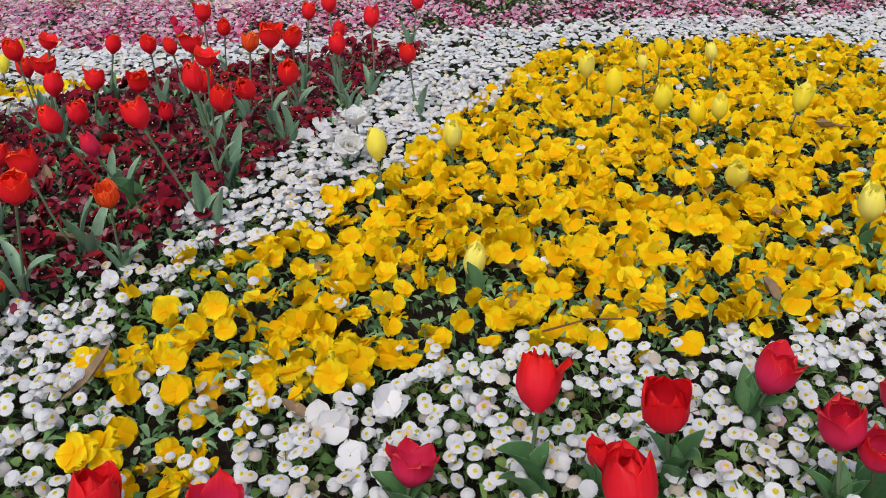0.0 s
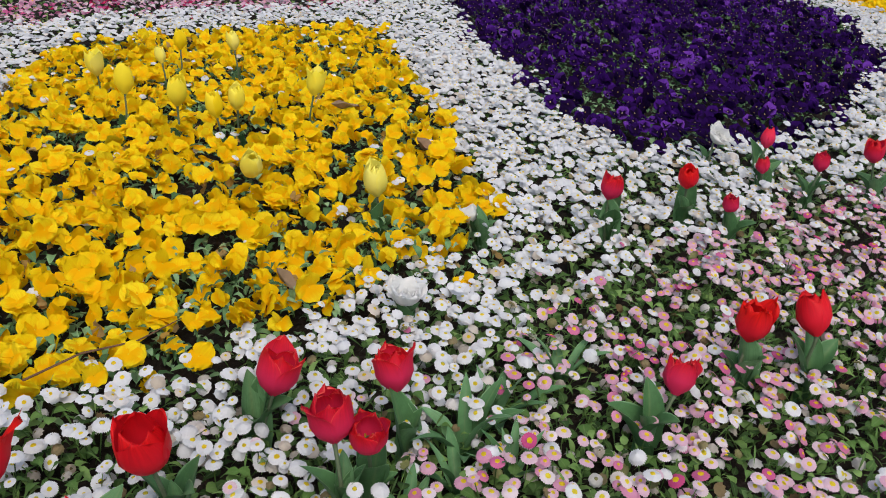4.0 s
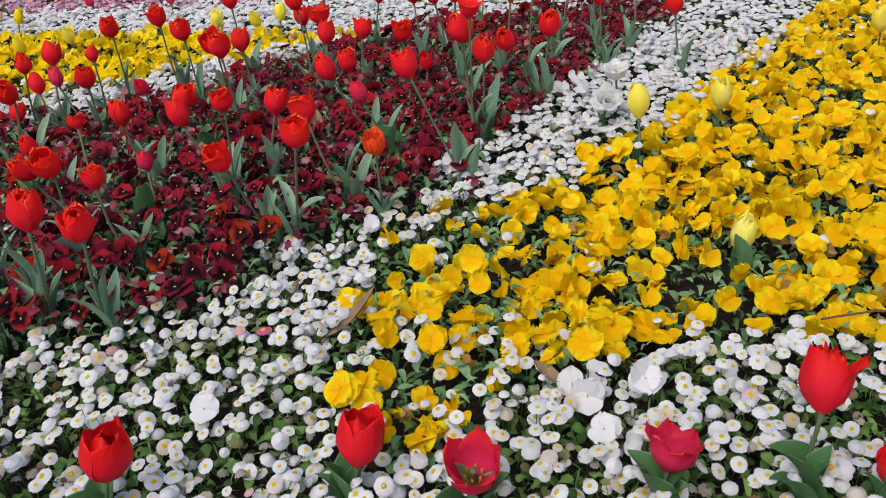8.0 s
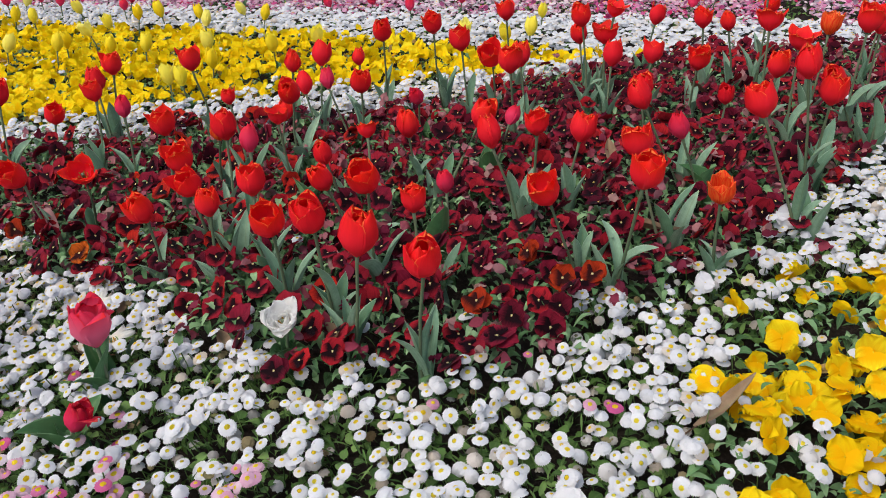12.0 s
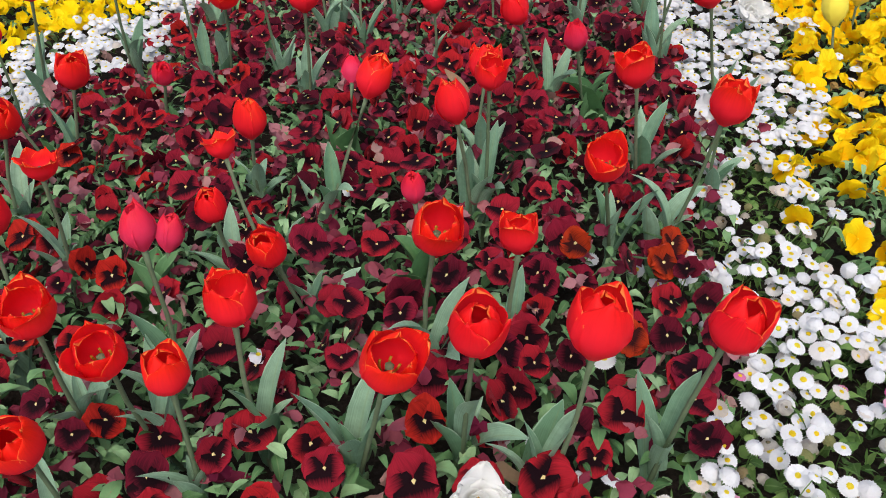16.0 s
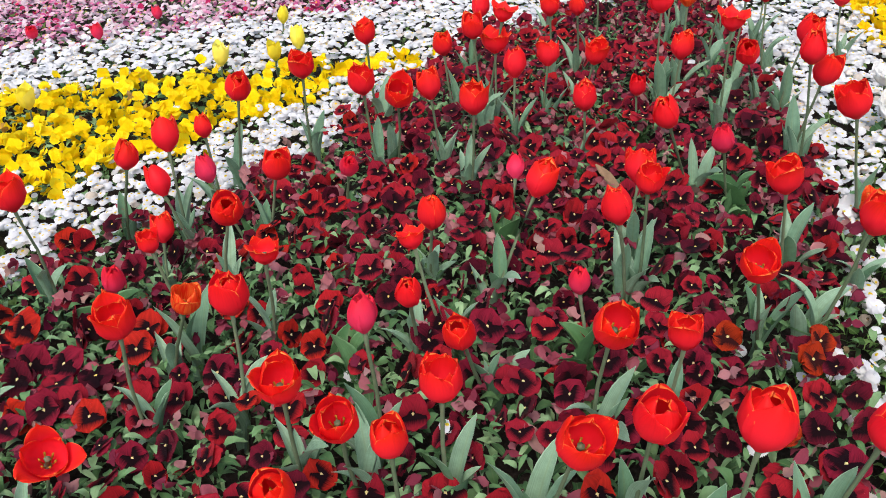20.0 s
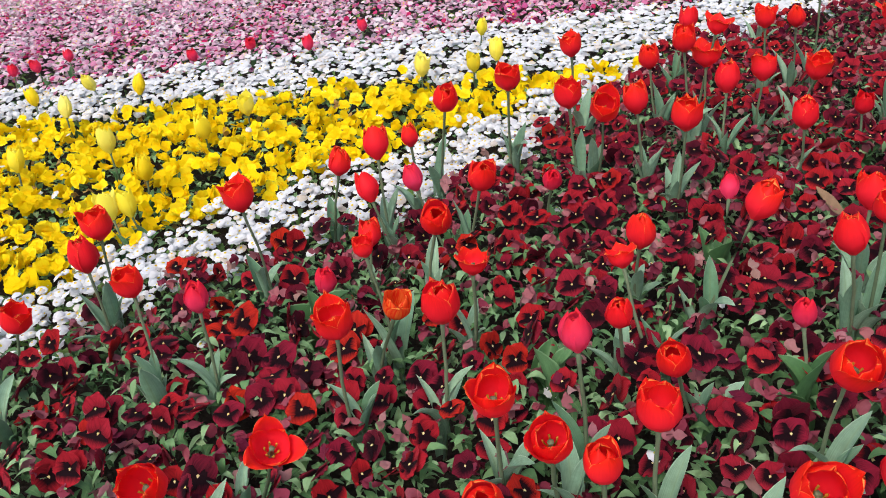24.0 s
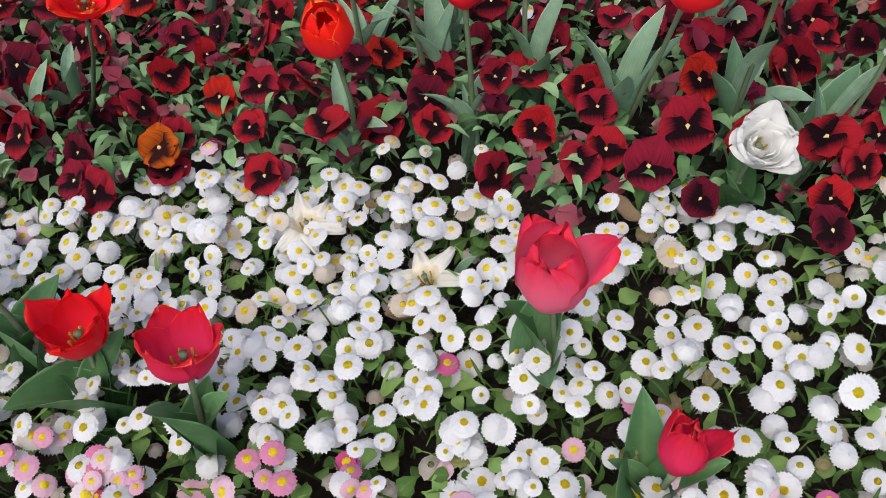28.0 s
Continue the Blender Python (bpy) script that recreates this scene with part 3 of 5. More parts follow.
def daisy_form(seed, petals, centre, stem=True, cup=0.12):
    """A double daisy of radius 1, facing +z: layers of close petals with toothed rims round a low yellow dome or up to the top, on a thin stalk."""
    r = random.Random(seed)
    form = Form()
    layers = ((1.0, 0.0, 0.5, 0.1), (0.84, 0.1, 0.26, 0.17)) if centre else ((1.0, 0.0, 0.55, 0.16), (0.84, 0.17, 0.4, 0.33), (0.62, 0.32, 0.2, 0.45), (0.34, 0.43, 0.06, 0.5))
    for k, (rad, z, inner, top) in enumerate(layers):
        n = max(6, round(petals * rad))
        turn = r.uniform(0, 1)
        outer, hub = [], []
        for i in range(n):
            a = 2 * math.pi * (i + turn) / n
            b = a + math.pi / n
            tip, notch = rad * r.uniform(0.95, 1.05), rad * r.uniform(0.88, 0.93)
            dz = z + r.uniform(-0.05, 0.05) - cup * (1 if k == 0 else 0.3)
            outer += [(tip * math.cos(a), tip * math.sin(a), dz), (notch * math.cos(b), notch * math.sin(b), dz - 0.03 + 0.4 * cup * (k == 0))]
            hub.append((inner * math.cos(a), inner * math.sin(a), top + r.uniform(-0.02, 0.02)))
        f = []
        for i in range(n):
            tooth, gap, back = 2 * i, 2 * i + 1, (2 * i - 1) % (2 * n)
            f += [(2 * n + i, back, tooth), (2 * n + i, tooth, gap), (2 * n + i, gap, 2 * n + (i + 1) % n)]
        form.add(outer + hub, f, 0)
    if centre:
        form.dome(centre, 0.13, 8 if petals > 12 else 5, 2 if petals > 12 else 1, 0.14, 1)
    else:
        form.add([(0.08, 0, 0.49), (-0.04, 0.07, 0.49), (-0.04, -0.07, 0.49)], [(0, 1, 2)], 0)
    if stem:
        form.tube([(0, 0, 0.08), (0.1, 0.15, -2.2), (0.15, 0.5, -4.2)], [0.1, 0.085, 0.08], 3, 2)
        form.dome(0.5, -0.14, 6, 1, 0.07, 2)
    return form


def button_form(seed, sides, centre, flat=False):
    """A far daisy: a notched dome, some with a yellow button."""
    r = random.Random(seed)
    form = Form()
    pts = [((1 if i % 2 else 0.86) * r.uniform(0.93, 1.05) * math.cos(2 * math.pi * i / sides), (1 if i % 2 else 0.86) * r.uniform(0.93, 1.05) * math.sin(2 * math.pi * i / sides), r.uniform(-0.1, 0.04)) for i in range(sides)]
    if flat:
        form.add(pts + [(0, 0, 0.45)], [(i, (i + 1) % sides, sides) for i in range(sides)], 0)
        if centre:
            form.dome(0.3, 0.08, 4, 1, 0.36, 1)
        return form
    pts += [(0.74 * math.cos(2 * math.pi * (i + 0.5) / sides), 0.74 * math.sin(2 * math.pi * (i + 0.5) / sides), 0.36 + r.uniform(-0.04, 0.04)) for i in range(sides)] + [(0, 0, 0.55)]
    f = [(i, (i + 1) % sides, sides + i) for i in range(sides)] + [((i + 1) % sides, sides + (i + 1) % sides, sides + i) for i in range(sides)] + [(sides + i, sides + (i + 1) % sides, 2 * sides) for i in range(sides)]
    form.add(pts, f, 0)
    if centre:
        form.dome(0.27, 0.1, 5, 1, 0.5, 1)
    return form


def leaf_form(length, width, fold, droop, nu=2, nv=4, pointed=1.0, stalk=0.2, wave=0.0):
    """A leaf that grows out of the origin towards -y and up, then bends over."""
    def at(u, v):
        w = width * (0.12 + 0.88 * max(0, math.sin(math.pi * min(1, max(0, v - stalk * 0.5) / (1 - stalk * 0.5)) ** (0.9 * pointed))) ** 0.8) * (1 if v < 0.999 else 0.05)
        return (u * w, -length * math.sin(droop[0] + (droop[1] - droop[0]) * v * 0.5) * v, length * math.cos(droop[0] + (droop[1] - droop[0]) * v) * v * 0.9 + fold * abs(u) * w + wave * w * math.sin(9 * v + 3 * u))
    return Form().sheet(nu, nv, at, tip=1.0 if nv < 4 else 1.35)


def blade_form(length, width, fold, start, bend, wave, twist):
    """A tulip leaf: broad and blunt-pointed, clasping at its foot, rising and then arching outwards."""
    n = 10
    path, a, p = [], start, Vector((0, 0, 0))
    for k in range(n + 1):
        path.append((p.copy(), a))
        a = start + bend * (k / n) ** 1.8
        p = p + length / n * Vector((0, -math.sin(a), math.cos(a)))

    def at(u, v):
        i = min(n - 1, int(v * n))
        q = v * n - i
        p = path[i][0].lerp(path[i + 1][0], q)
        a = path[i][1] * (1 - q) + path[i + 1][1] * q
        w = width * (0.62 + 0.38 * math.sin(math.pi / 2 * v / 0.45)) if v < 0.45 else width * max(0.02, 1 - ((v - 0.45) / 0.55) ** 2.7)
        t = twist * v * v
        side = Vector((math.cos(t), math.sin(t) * math.cos(a), math.sin(t) * math.sin(a)))
        face = Vector((0, math.cos(a), math.sin(a)))
        clasp = fold * (1.5 - 1.1 * v)
        return p + side * (u * w * (1 - 0.25 * clasp * abs(u))) + face * (clasp * u * u * w + wave * w * math.sin(7 * v + 2.5 * u) * v * abs(u))

    return Form().sheet(4, n, at, tip=1.5)


# ---------------------------------------------------------------- tulips
def tulip_petal(kind, k, r, ring=1.0):
    """One of six petals. kind: closed, cup, open, wide, spent or ragged."""
    inner = k % 2
    ln = 0.058 * (0.94 if inner else 1.0) * r.uniform(0.93, 1.06)
    big, top = {"closed": (0.0225, 0.42), "cup": (0.025, 0.7), "open": (0.0255, 1.0), "wide": (0.028, 1.3), "spent": (0.02, 2.9), "ragged": (0.025, 0.88), "frilled": (0.029, 1.5)}[kind]
    big *= 0.86 if inner else 1.0
    top *= r.uniform(0.72, 1.28) * ({"open": 0.76, "ragged": 0.72}.get(kind, 0.5) if inner and kind in ("closed", "cup", "open", "ragged") else 1.0)
    flung = 0.32 * (k == 2) if kind == "ragged" else 0.0
    rag = {"ragged": 0.003, "spent": 0.006, "frilled": 0.003}.get(kind, 0.001)
    wide = {"spent": 0.017, "wide": 0.026}.get(kind, 0.032)
    blunt = {"closed": 2.8, "cup": 2.5, "double": 3.0, "frilled": 3.0}.get(kind, 2.2)
    drop = {"wide": 0.22, "frilled": 0.05, "spent": 1.15}.get(kind, 0.0)
    ln, big, wide = ln * (0.4 + 0.6 * ring), big * ring, wide * (0.3 + 0.7 * ring)

    def at(u, v):
        belly = math.sin(math.pi * min(0.5, 0.06 + v * 0.98)) if v < 0.46 else 1.0
        q = max(0.0, (v - 0.46) / 0.54)
        rad = big * (belly * (1 - q * q) + (top + flung * 2) * q * q)
        half = wide * min(1.0, ((v + 0.04) / 0.42) ** 0.6) * (0.05 + 0.95 * math.sqrt(max(0.0, 1 - max(0.0, (v - 0.4) / 0.6) ** blunt)))
        a = max(-1.15, min(1.15, u * half / max(rad, 0.013)))
        z = ln * (v - drop * 0.55 * v ** 2.2 - 0.11 * u * u * q) + 0.002 * q * math.sin(5 * u + k)
        wob = rag * math.sin(6 * u + 5 * v + k * 1.7) * v
        crease = 0.0016 * (1 - min(1, abs(u) * 4)) * v
        return ((rad + wob + crease) * math.cos(a), rad * math.sin(a) + (u * half - rad * a) * 0.3, z + rag * math.sin(9 * u + k) * v * q)

    return Form().sheet(8, 8, at, 0, Matrix.Rotation(2 * math.pi * k / 6 + r.uniform(-0.08, 0.08), 4, "Z"), 1.0, 1.9)


TULIP_MATS = {"red": RED_TULIP, "crimson": CRIMSON_TULIP, "pink": PINK_TULIP, "rose": ROSE_TULIP, "yellow": YELLOW_TULIP, "scarlet": SCARLET_TULIP, "white": WHITE_TULIP, "cream": CREAM_TULIP, "flame": FLAME_TULIP}
bloom_sets, leaf_set, broad_set, FEET = {}, [], [], []


def bloom(kind, colour, n):
    key = (kind, colour, n)
    if key not in bloom_sets:
        r = random.Random(hash_of(kind) * 31 + hash_of(colour) * 7 + n)
        tone = r.random()
        rings = [(kind, 1.0)] if kind != "double" else [("frilled", 1.0), ("frilled", 0.86), ("wide", 0.7), ("open", 0.5)]
        petals = [form_mesh("petal", tulip_petal(kd, k, r, ring), [TULIP_MATS[colour]], min(1, max(0, tone + r.uniform(-0.2, 0.2)))) for kd, ring in rings for k in range(6)]
        heart = Form().dome(0.006, 0.004, 6, 2, 0.0, 0).tube([(0, 0, 0.002), (0, 0, 0.02), (0, 0, 0.024)], [0.0035, 0.003, 0.0045], 6, 0)
        for k in range(6):
            a = k * math.pi / 3
            heart.tube([(0.004 * math.cos(a), 0.004 * math.sin(a), 0.002), (0.009 * math.cos(a), 0.009 * math.sin(a), 0.013), (0.01 * math.cos(a), 0.01 * math.sin(a), 0.021)], [0.0008, 0.0012, 0.0016], 4, 1)
        bloom_sets[key] = (petals, form_mesh("heart", heart, [STEM_GREEN, STAMEN], 0.7))
    return bloom_sets[key]


def hash_of(word):
    return sum((i + 1) * ord(c) for i, c in enumerate(word)) % 9973


for k in range(8):
    rr = random.Random(500 + k)
    f = blade_form(rr.uniform(0.15, 0.2), rr.uniform(0.015, 0.022), rr.uniform(0.5, 0.9), rr.uniform(0.08, 0.3), (0.15, 0.35, 0.7, 1.3)[k % 4] * rr.uniform(0.8, 1.2), rr.uniform(0.1, 0.35), rr.uniform(-0.6, 0.6))
    leaf_set.append(form_mesh("leaf", f, [TULIP_GREEN], rr.random()))

for k in range(6):
    rr = random.Random(540 + k)
    f = blade_form(rr.uniform(0.13, 0.17), rr.uniform(0.024, 0.032), rr.uniform(0.6, 1.0), rr.uniform(0.05, 0.25), (0.3, 0.7, 1.2)[k % 3], rr.uniform(0.1, 0.3), rr.uniform(-0.5, 0.5))
    broad_set.append(form_mesh("leaf", f, [DEEP_LEAF], rr.random()))

TULIP_LABEL = {"red": "bright red tulip with orange-edged petals", "crimson": "crimson tulip fading at its petal edges", "pink": "pinkish red half-open tulip", "rose": "rose pink tulip with one petal bent outwards", "yellow": "pale yellow tulip", "scarlet": "clear red tulip with pointed petals", "white": "white tulip", "cream": "withered cream tulip with drooping petals", "flame": "red tulip flamed with yellow"}


def tulip(x, y, z, colour="red", kind="cup", size=1.0, lean=(0.0, 0.0), nod=0.0, group="", where="", seed=0):
    """A tulip whose head stands at x, y, z; lean: by how far its foot lies off below; nod: degrees by which the head bows."""
    r = random.Random(seed * 13 + 5)
    foot = Vector((x - lean[0], y - lean[1], 0.03 + float(lift(x - lean[0], y - lean[1]))))
    head = Vector((x, y, z - 0.03 * size))
    FEET.append((foot.x, foot.y))
    thing = new("tulip")
    thing.location = foot
    tagged(thing, f"{TULIP_LABEL[colour]} {where}", "tulip", group)
    top = head - foot
    bow = Vector((r.uniform(-0.012, 0.012), r.uniform(-0.012, 0.012), 0))
    path = [Vector((0, 0, 0)), top * 0.35 + bow, top * 0.7 + bow * 0.8, top * 0.92 + bow * 0.15, top]
    part("stem", form_mesh("stem", Form().tube(path, [0.0036, 0.0034, 0.003, 0.003, 0.004], 6), [STEM_GREEN], r.random()), thing)
    n = {"yellow": 3, "cream": 1}.get(colour) or r.choice((4, 4, 5))
    a0 = r.uniform(0, 360)
    for k in range(n):
        up = (0.05, 0.16, 0.3, 0.22, 0.1)[k] * top
        broad = colour not in ("red", "flame", "cream") and top.z <= 0.24
        grown = 0.62 if foot.y > 2.0 and broad else 0.78 if colour == "white" else 1.0
        m = Matrix.Translation(up) @ pose(0, 0, 0, 0, 0, a0 + 150 * k + r.uniform(-25, 25)) @ Matrix.Diagonal((*[r.uniform(0.72, 1.02) * (1.0, 0.95, 0.75, 0.62, 0.85)[k] * grown * ((0.9 if colour == "yellow" else 1.1) if broad else min(1.1, 0.4 + 2.4 * top.z))] * 3, 1))
        part("leaf", broad_set[r.randrange(6)] if broad else leaf_set[r.randrange(8)], thing, m=m)
    petals, heart = bloom(kind, colour, r.randrange(5))
    up = (path[-1] - path[-2]).normalized()
    q = Vector((0, 0, 1)).rotation_difference(up).to_matrix().to_4x4()
    s = size * r.uniform(0.95, 1.05)
    tall = {"yellow": 1.38, "crimson": 1.06, "scarlet": 1.14, "pink": 1.12, "rose": 1.12, "white": 0.82}.get(colour, 1.02 if kind in ("open", "wide") else 1.1)
    m = Matrix.Translation(top) @ q @ Matrix.Rotation(radians(nod + 28 * (kind == "double")), 4, "X") @ Matrix.Rotation(r.uniform(0, 6.28) if kind != "ragged" else -2.1, 4, "Z") @ Matrix.Diagonal((s, s, s * tall, 1))
    flower = part("flower_head", heart, thing, m=m)
    for p in petals:
        part("petal", p, flower)
    return thing


# ---------------------------------------------------------------- the tulips: head x, y, z, a letter each for colour and opening, size, and how far the head leans off its foot
COLOURS = {"r": "red", "p": "pink", "h": "rose", "f": "flame", "c": "crimson", "y": "yellow", "w": "white", "e": "cream", "s": "scarlet"}
OPENINGS = {"c": "closed", "u": "cup", "o": "open", "w": "wide", "r": "ragged", "d": "double", "s": "spent", "f": "frilled"}


def tulip_row(spots, group, where, seed, slack=0.03):
    for i, (x, y, z, looks, size, *lean) in enumerate(spots):
        r = random.Random(seed + i)
        tulip(x, y, z, COLOURS[looks[0]], OPENINGS[looks[1]], size, lean or (r.gauss(0, slack), r.gauss(0, slack)), r.gauss(0, 10), group, where, seed + i)


FRONT = [
    (-1.04, 1.06, 0.37, "ru", 1.12, 0.03, -0.04), (-1.17, 1.08, 0.37, "ru", 1.22, 0.05, -0.02), (-1.37, 1.12, 0.35, "ro", 1.11, 0.04, -0.07),
    (-1.28, 1.12, 0.37, "ru", 1.07, -0, -0.05), (-1.72, 1.16, 0.29, "ru", 1.03, 0.01, -0.02), (-1.58, 1.19, 0.31, "ru", 0.93, 0, 0.01),
    (-2.17, 1.22, 0.28, "ro", 1.2), (-2.45, 1.22, 0.34, "rc", 1.15), (-1.64, 1.22, 0.34, "ro", 1.09, -0.03, -0.07),
    (-1.51, 1.24, 0.35, "ro", 1.1, -0.01, -0.01), (-2.02, 1.27, 0.29, "rw", 1.05, 0.12, -0.07), (-1.71, 1.27, 0.36, "ro", 1.13, 0, -0.07),
    (-1.18, 1.28, 0.35, "ro", 0.92, -0.02, -0.07), (-1.28, 1.29, 0.38, "ro", 1.2, -0, -0.02), (-1.60, 1.35, 0.38, "pc", 0.85),
    (-1.46, 1.41, 0.30, "ru", 0.97, -0.06, -0.05), (-0.99, 1.46, 0.33, "ro", 1.1, -0.06, -0.07), (-0.82, 1.46, 0.39, "ro", 1.15, 0.06, -0.04),
    (-1.96, 1.47, 0.34, "ro", 1.1),
]
SECOND = [
    (-2.59, 1.49, 0.34, "ru", 1.2), (-1.80, 1.50, 0.34, "ru", 1.11), (-1.53, 1.51, 0.31, "rc", 0.93, -0.01, -0.07),
    (-1.25, 1.54, 0.27, "pc", 0.79, -0, 0.05), (-1.89, 1.57, 0.30, "fo", 0.94, 0.07, -0.07), (-1.61, 1.58, 0.22, "pc", 0.85, 0.04, 0.02),
    (-2.23, 1.59, 0.31, "pc", 0.89), (-1.17, 1.60, 0.37, "rc", 1.15, -0.04, -0.07), (-2.35, 1.61, 0.34, "ro", 1.03),
    (-0.71, 1.62, 0.31, "fo", 1), (-0.87, 1.63, 0.38, "ro", 1.17, -0.07, -0.07), (-1.76, 1.64, 0.33, "rw", 0.84, 0.03, -0.07),
    (-1.51, 1.65, 0.32, "rw", 0.73), (-1.10, 1.67, 0.38, "ro", 1), (-1.95, 1.69, 0.34, "ro", 0.68),
    (-2.68, 1.71, 0.21, "ro", 1.17), (-2.52, 1.76, 0.31, "rc", 1.15), (-1.28, 1.76, 0.35, "ru", 1.08, 0.1, 0.05),
]
THIRD = [
    (-1.47, 1.77, 0.30, "rc", 1.14, 0, -0.05), (-0.67, 1.78, 0.44, "ro", 1.2, -0.12, -0.07), (-2.07, 1.80, 0.21, "pc", 0.95, 0.04, -0.02),
    (-1.84, 1.81, 0.34, "ru", 1.1, 0.04, -0.07), (-2.51, 1.82, 0.35, "ro", 1.2), (-1.06, 1.83, 0.32, "ro", 1.12),
    (-2.22, 1.85, 0.38, "ro", 1.2, 0.02, -0.07), (-0.85, 1.92, 0.32, "pc", 0.95, -0.07, -0.05), (-1.28, 1.94, 0.29, "pc", 0.8),
    (-0.95, 1.97, 0.37, "rc", 1.15, -0.12, -0.07), (-2.01, 1.97, 0.21, "ru", 0.92, 0, 0.02), (-1.77, 2.03, 0.31, "ru", 1.13, 0.06, -0.07),
    (-0.62, 2.05, 0.45, "rc", 1.15), (-1.91, 2.07, 0.29, "pc", 0.95), (-0.57, 2.08, 0.39, "ru", 1.2, 0.01, -0.07),
    (-1.34, 2.09, 0.39, "ro", 1.2, 0.01, -0.07), (-1.62, 2.09, 0.27, "pc", 0.87, -0, -0.05), (-2.02, 2.10, 0.26, "rc", 1.15, -0.05, 0),
    (-2.10, 2.15, 0.31, "rc", 1.15, 0.05, -0.05),
]
FOURTH = [
    (-2.01, 2.18, 0.33, "ru", 1.2, -0.01, 0.04), (-1.57, 2.27, 0.39, "ro", 1.2), (-1.04, 2.29, 0.29, "ru", 1.12),
    (-1.95, 2.30, 0.30, "rc", 0.95), (-1.86, 2.31, 0.39, "ru", 1.2, 0.05, -0.07), (-1.49, 2.31, 0.35, "ro", 1.3, 0.03, -0.06),
    (-1.41, 2.33, 0.34, "ru", 1.17), (-0.67, 2.34, 0.44, "rw", 1.05), (-1.71, 2.36, 0.41, "ro", 1.15, 0, -0.07),
    (-0.45, 2.39, 0.38, "ru", 1.2), (-0.57, 2.43, 0.33, "ru", 1.2, -0.09, -0.07), (-1.18, 2.46, 0.33, "ru", 1.2),
    (-0.85, 2.47, 0.24, "su", 0.9), (-0.73, 2.49, 0.33, "ru", 1.2), (-1.28, 2.49, 0.43, "ru", 1.11),
    (-1.22, 2.52, 0.38, "rw", 1.2), (-1.08, 2.52, 0.33, "ro", 1.12), (-1.20, 2.53, 0.45, "rw", 0.95),
]
BACK = [
    (-0.95, 2.54, 0.32, "ro", 1.2), (-1.55, 2.55, 0.42, "ro", 1.09), (-0.77, 2.55, 0.44, "rw", 1.2),
    (-0.53, 2.57, 0.45, "ro", 1.28), (-1.34, 2.65, 0.34, "ru", 1.1), (-0.63, 2.72, 0.40, "fo", 1.1),
    (-0.50, 2.79, 0.40, "ro", 1.22), (-0.11, 2.81, 0.34, "ru", 1.13), (-0.35, 2.81, 0.37, "ru", 1.11),
    (-0.92, 2.83, 0.37, "rc", 1.08), (-1.00, 2.84, 0.37, "ro", 1.06), (-0.83, 2.94, 0.46, "ro", 1.12),
    (-1.19, 2.99, 0.34, "ru", 1.1), (-0.25, 3.02, 0.42, "ru", 1.1), (-0.40, 3.04, 0.47, "ru", 1.11),
    (-0.50, 3.17, 0.42, "ru", 1.07), (-0.40, 3.23, 0.34, "ru", 1.05), (-0.86, 3.31, 0.34, "ru", 1.13),
    (-0.11, 3.87, 0.34, "ru", 1.18),
]
tulip_row(FRONT, "red tulips in the pansy bed", "standing in the dark red pansies", 100)
tulip_row(SECOND, "red tulips in the pansy bed", "standing in the dark red pansies", 200)
tulip_row(THIRD, "red tulips in the pansy bed", "standing in the dark red pansies", 300)
tulip_row(FOURTH, "red tulips in the pansy bed", "standing in the dark red pansies", 400)
tulip_row(BACK, "red tulips in the pansy bed", "standing in the dark red pansies", 500)

tulip_row([(-0.17, 2.07, 0.25, "yu", 1.06), (0.03, 2.25, 0.22, "yu", 1.06), (0.75, 1.98, 0.21, "yu", 1.11), (0.7, 2.55, 0.24, "yu", 1.17), (1.11, 2.49, 0.25, "yo", 1.11), (0.98, 1.72, 0.22, "yu", 1.11), (0.54, 3.02, 0.23, "yo", 1.17),
           (0.58, 2.73, 0.24, "yu", 1.22), (0.88, 3.31, 0.23, "yu", 1.01), (1.08, 3.28, 0.22, "yu", 0.95), (0.79, 2.44, 0.22, "yu", 1.01), (0.86, 2.47, 0.23, "yu", 1.01), (0.06, 1.55, 0.17, "yu", 0.95), (0.78, 3.16, 0.21, "yu", 0.74)],
          "yellow tulips in the front bed", "in the golden pansies", 700, 0.015)
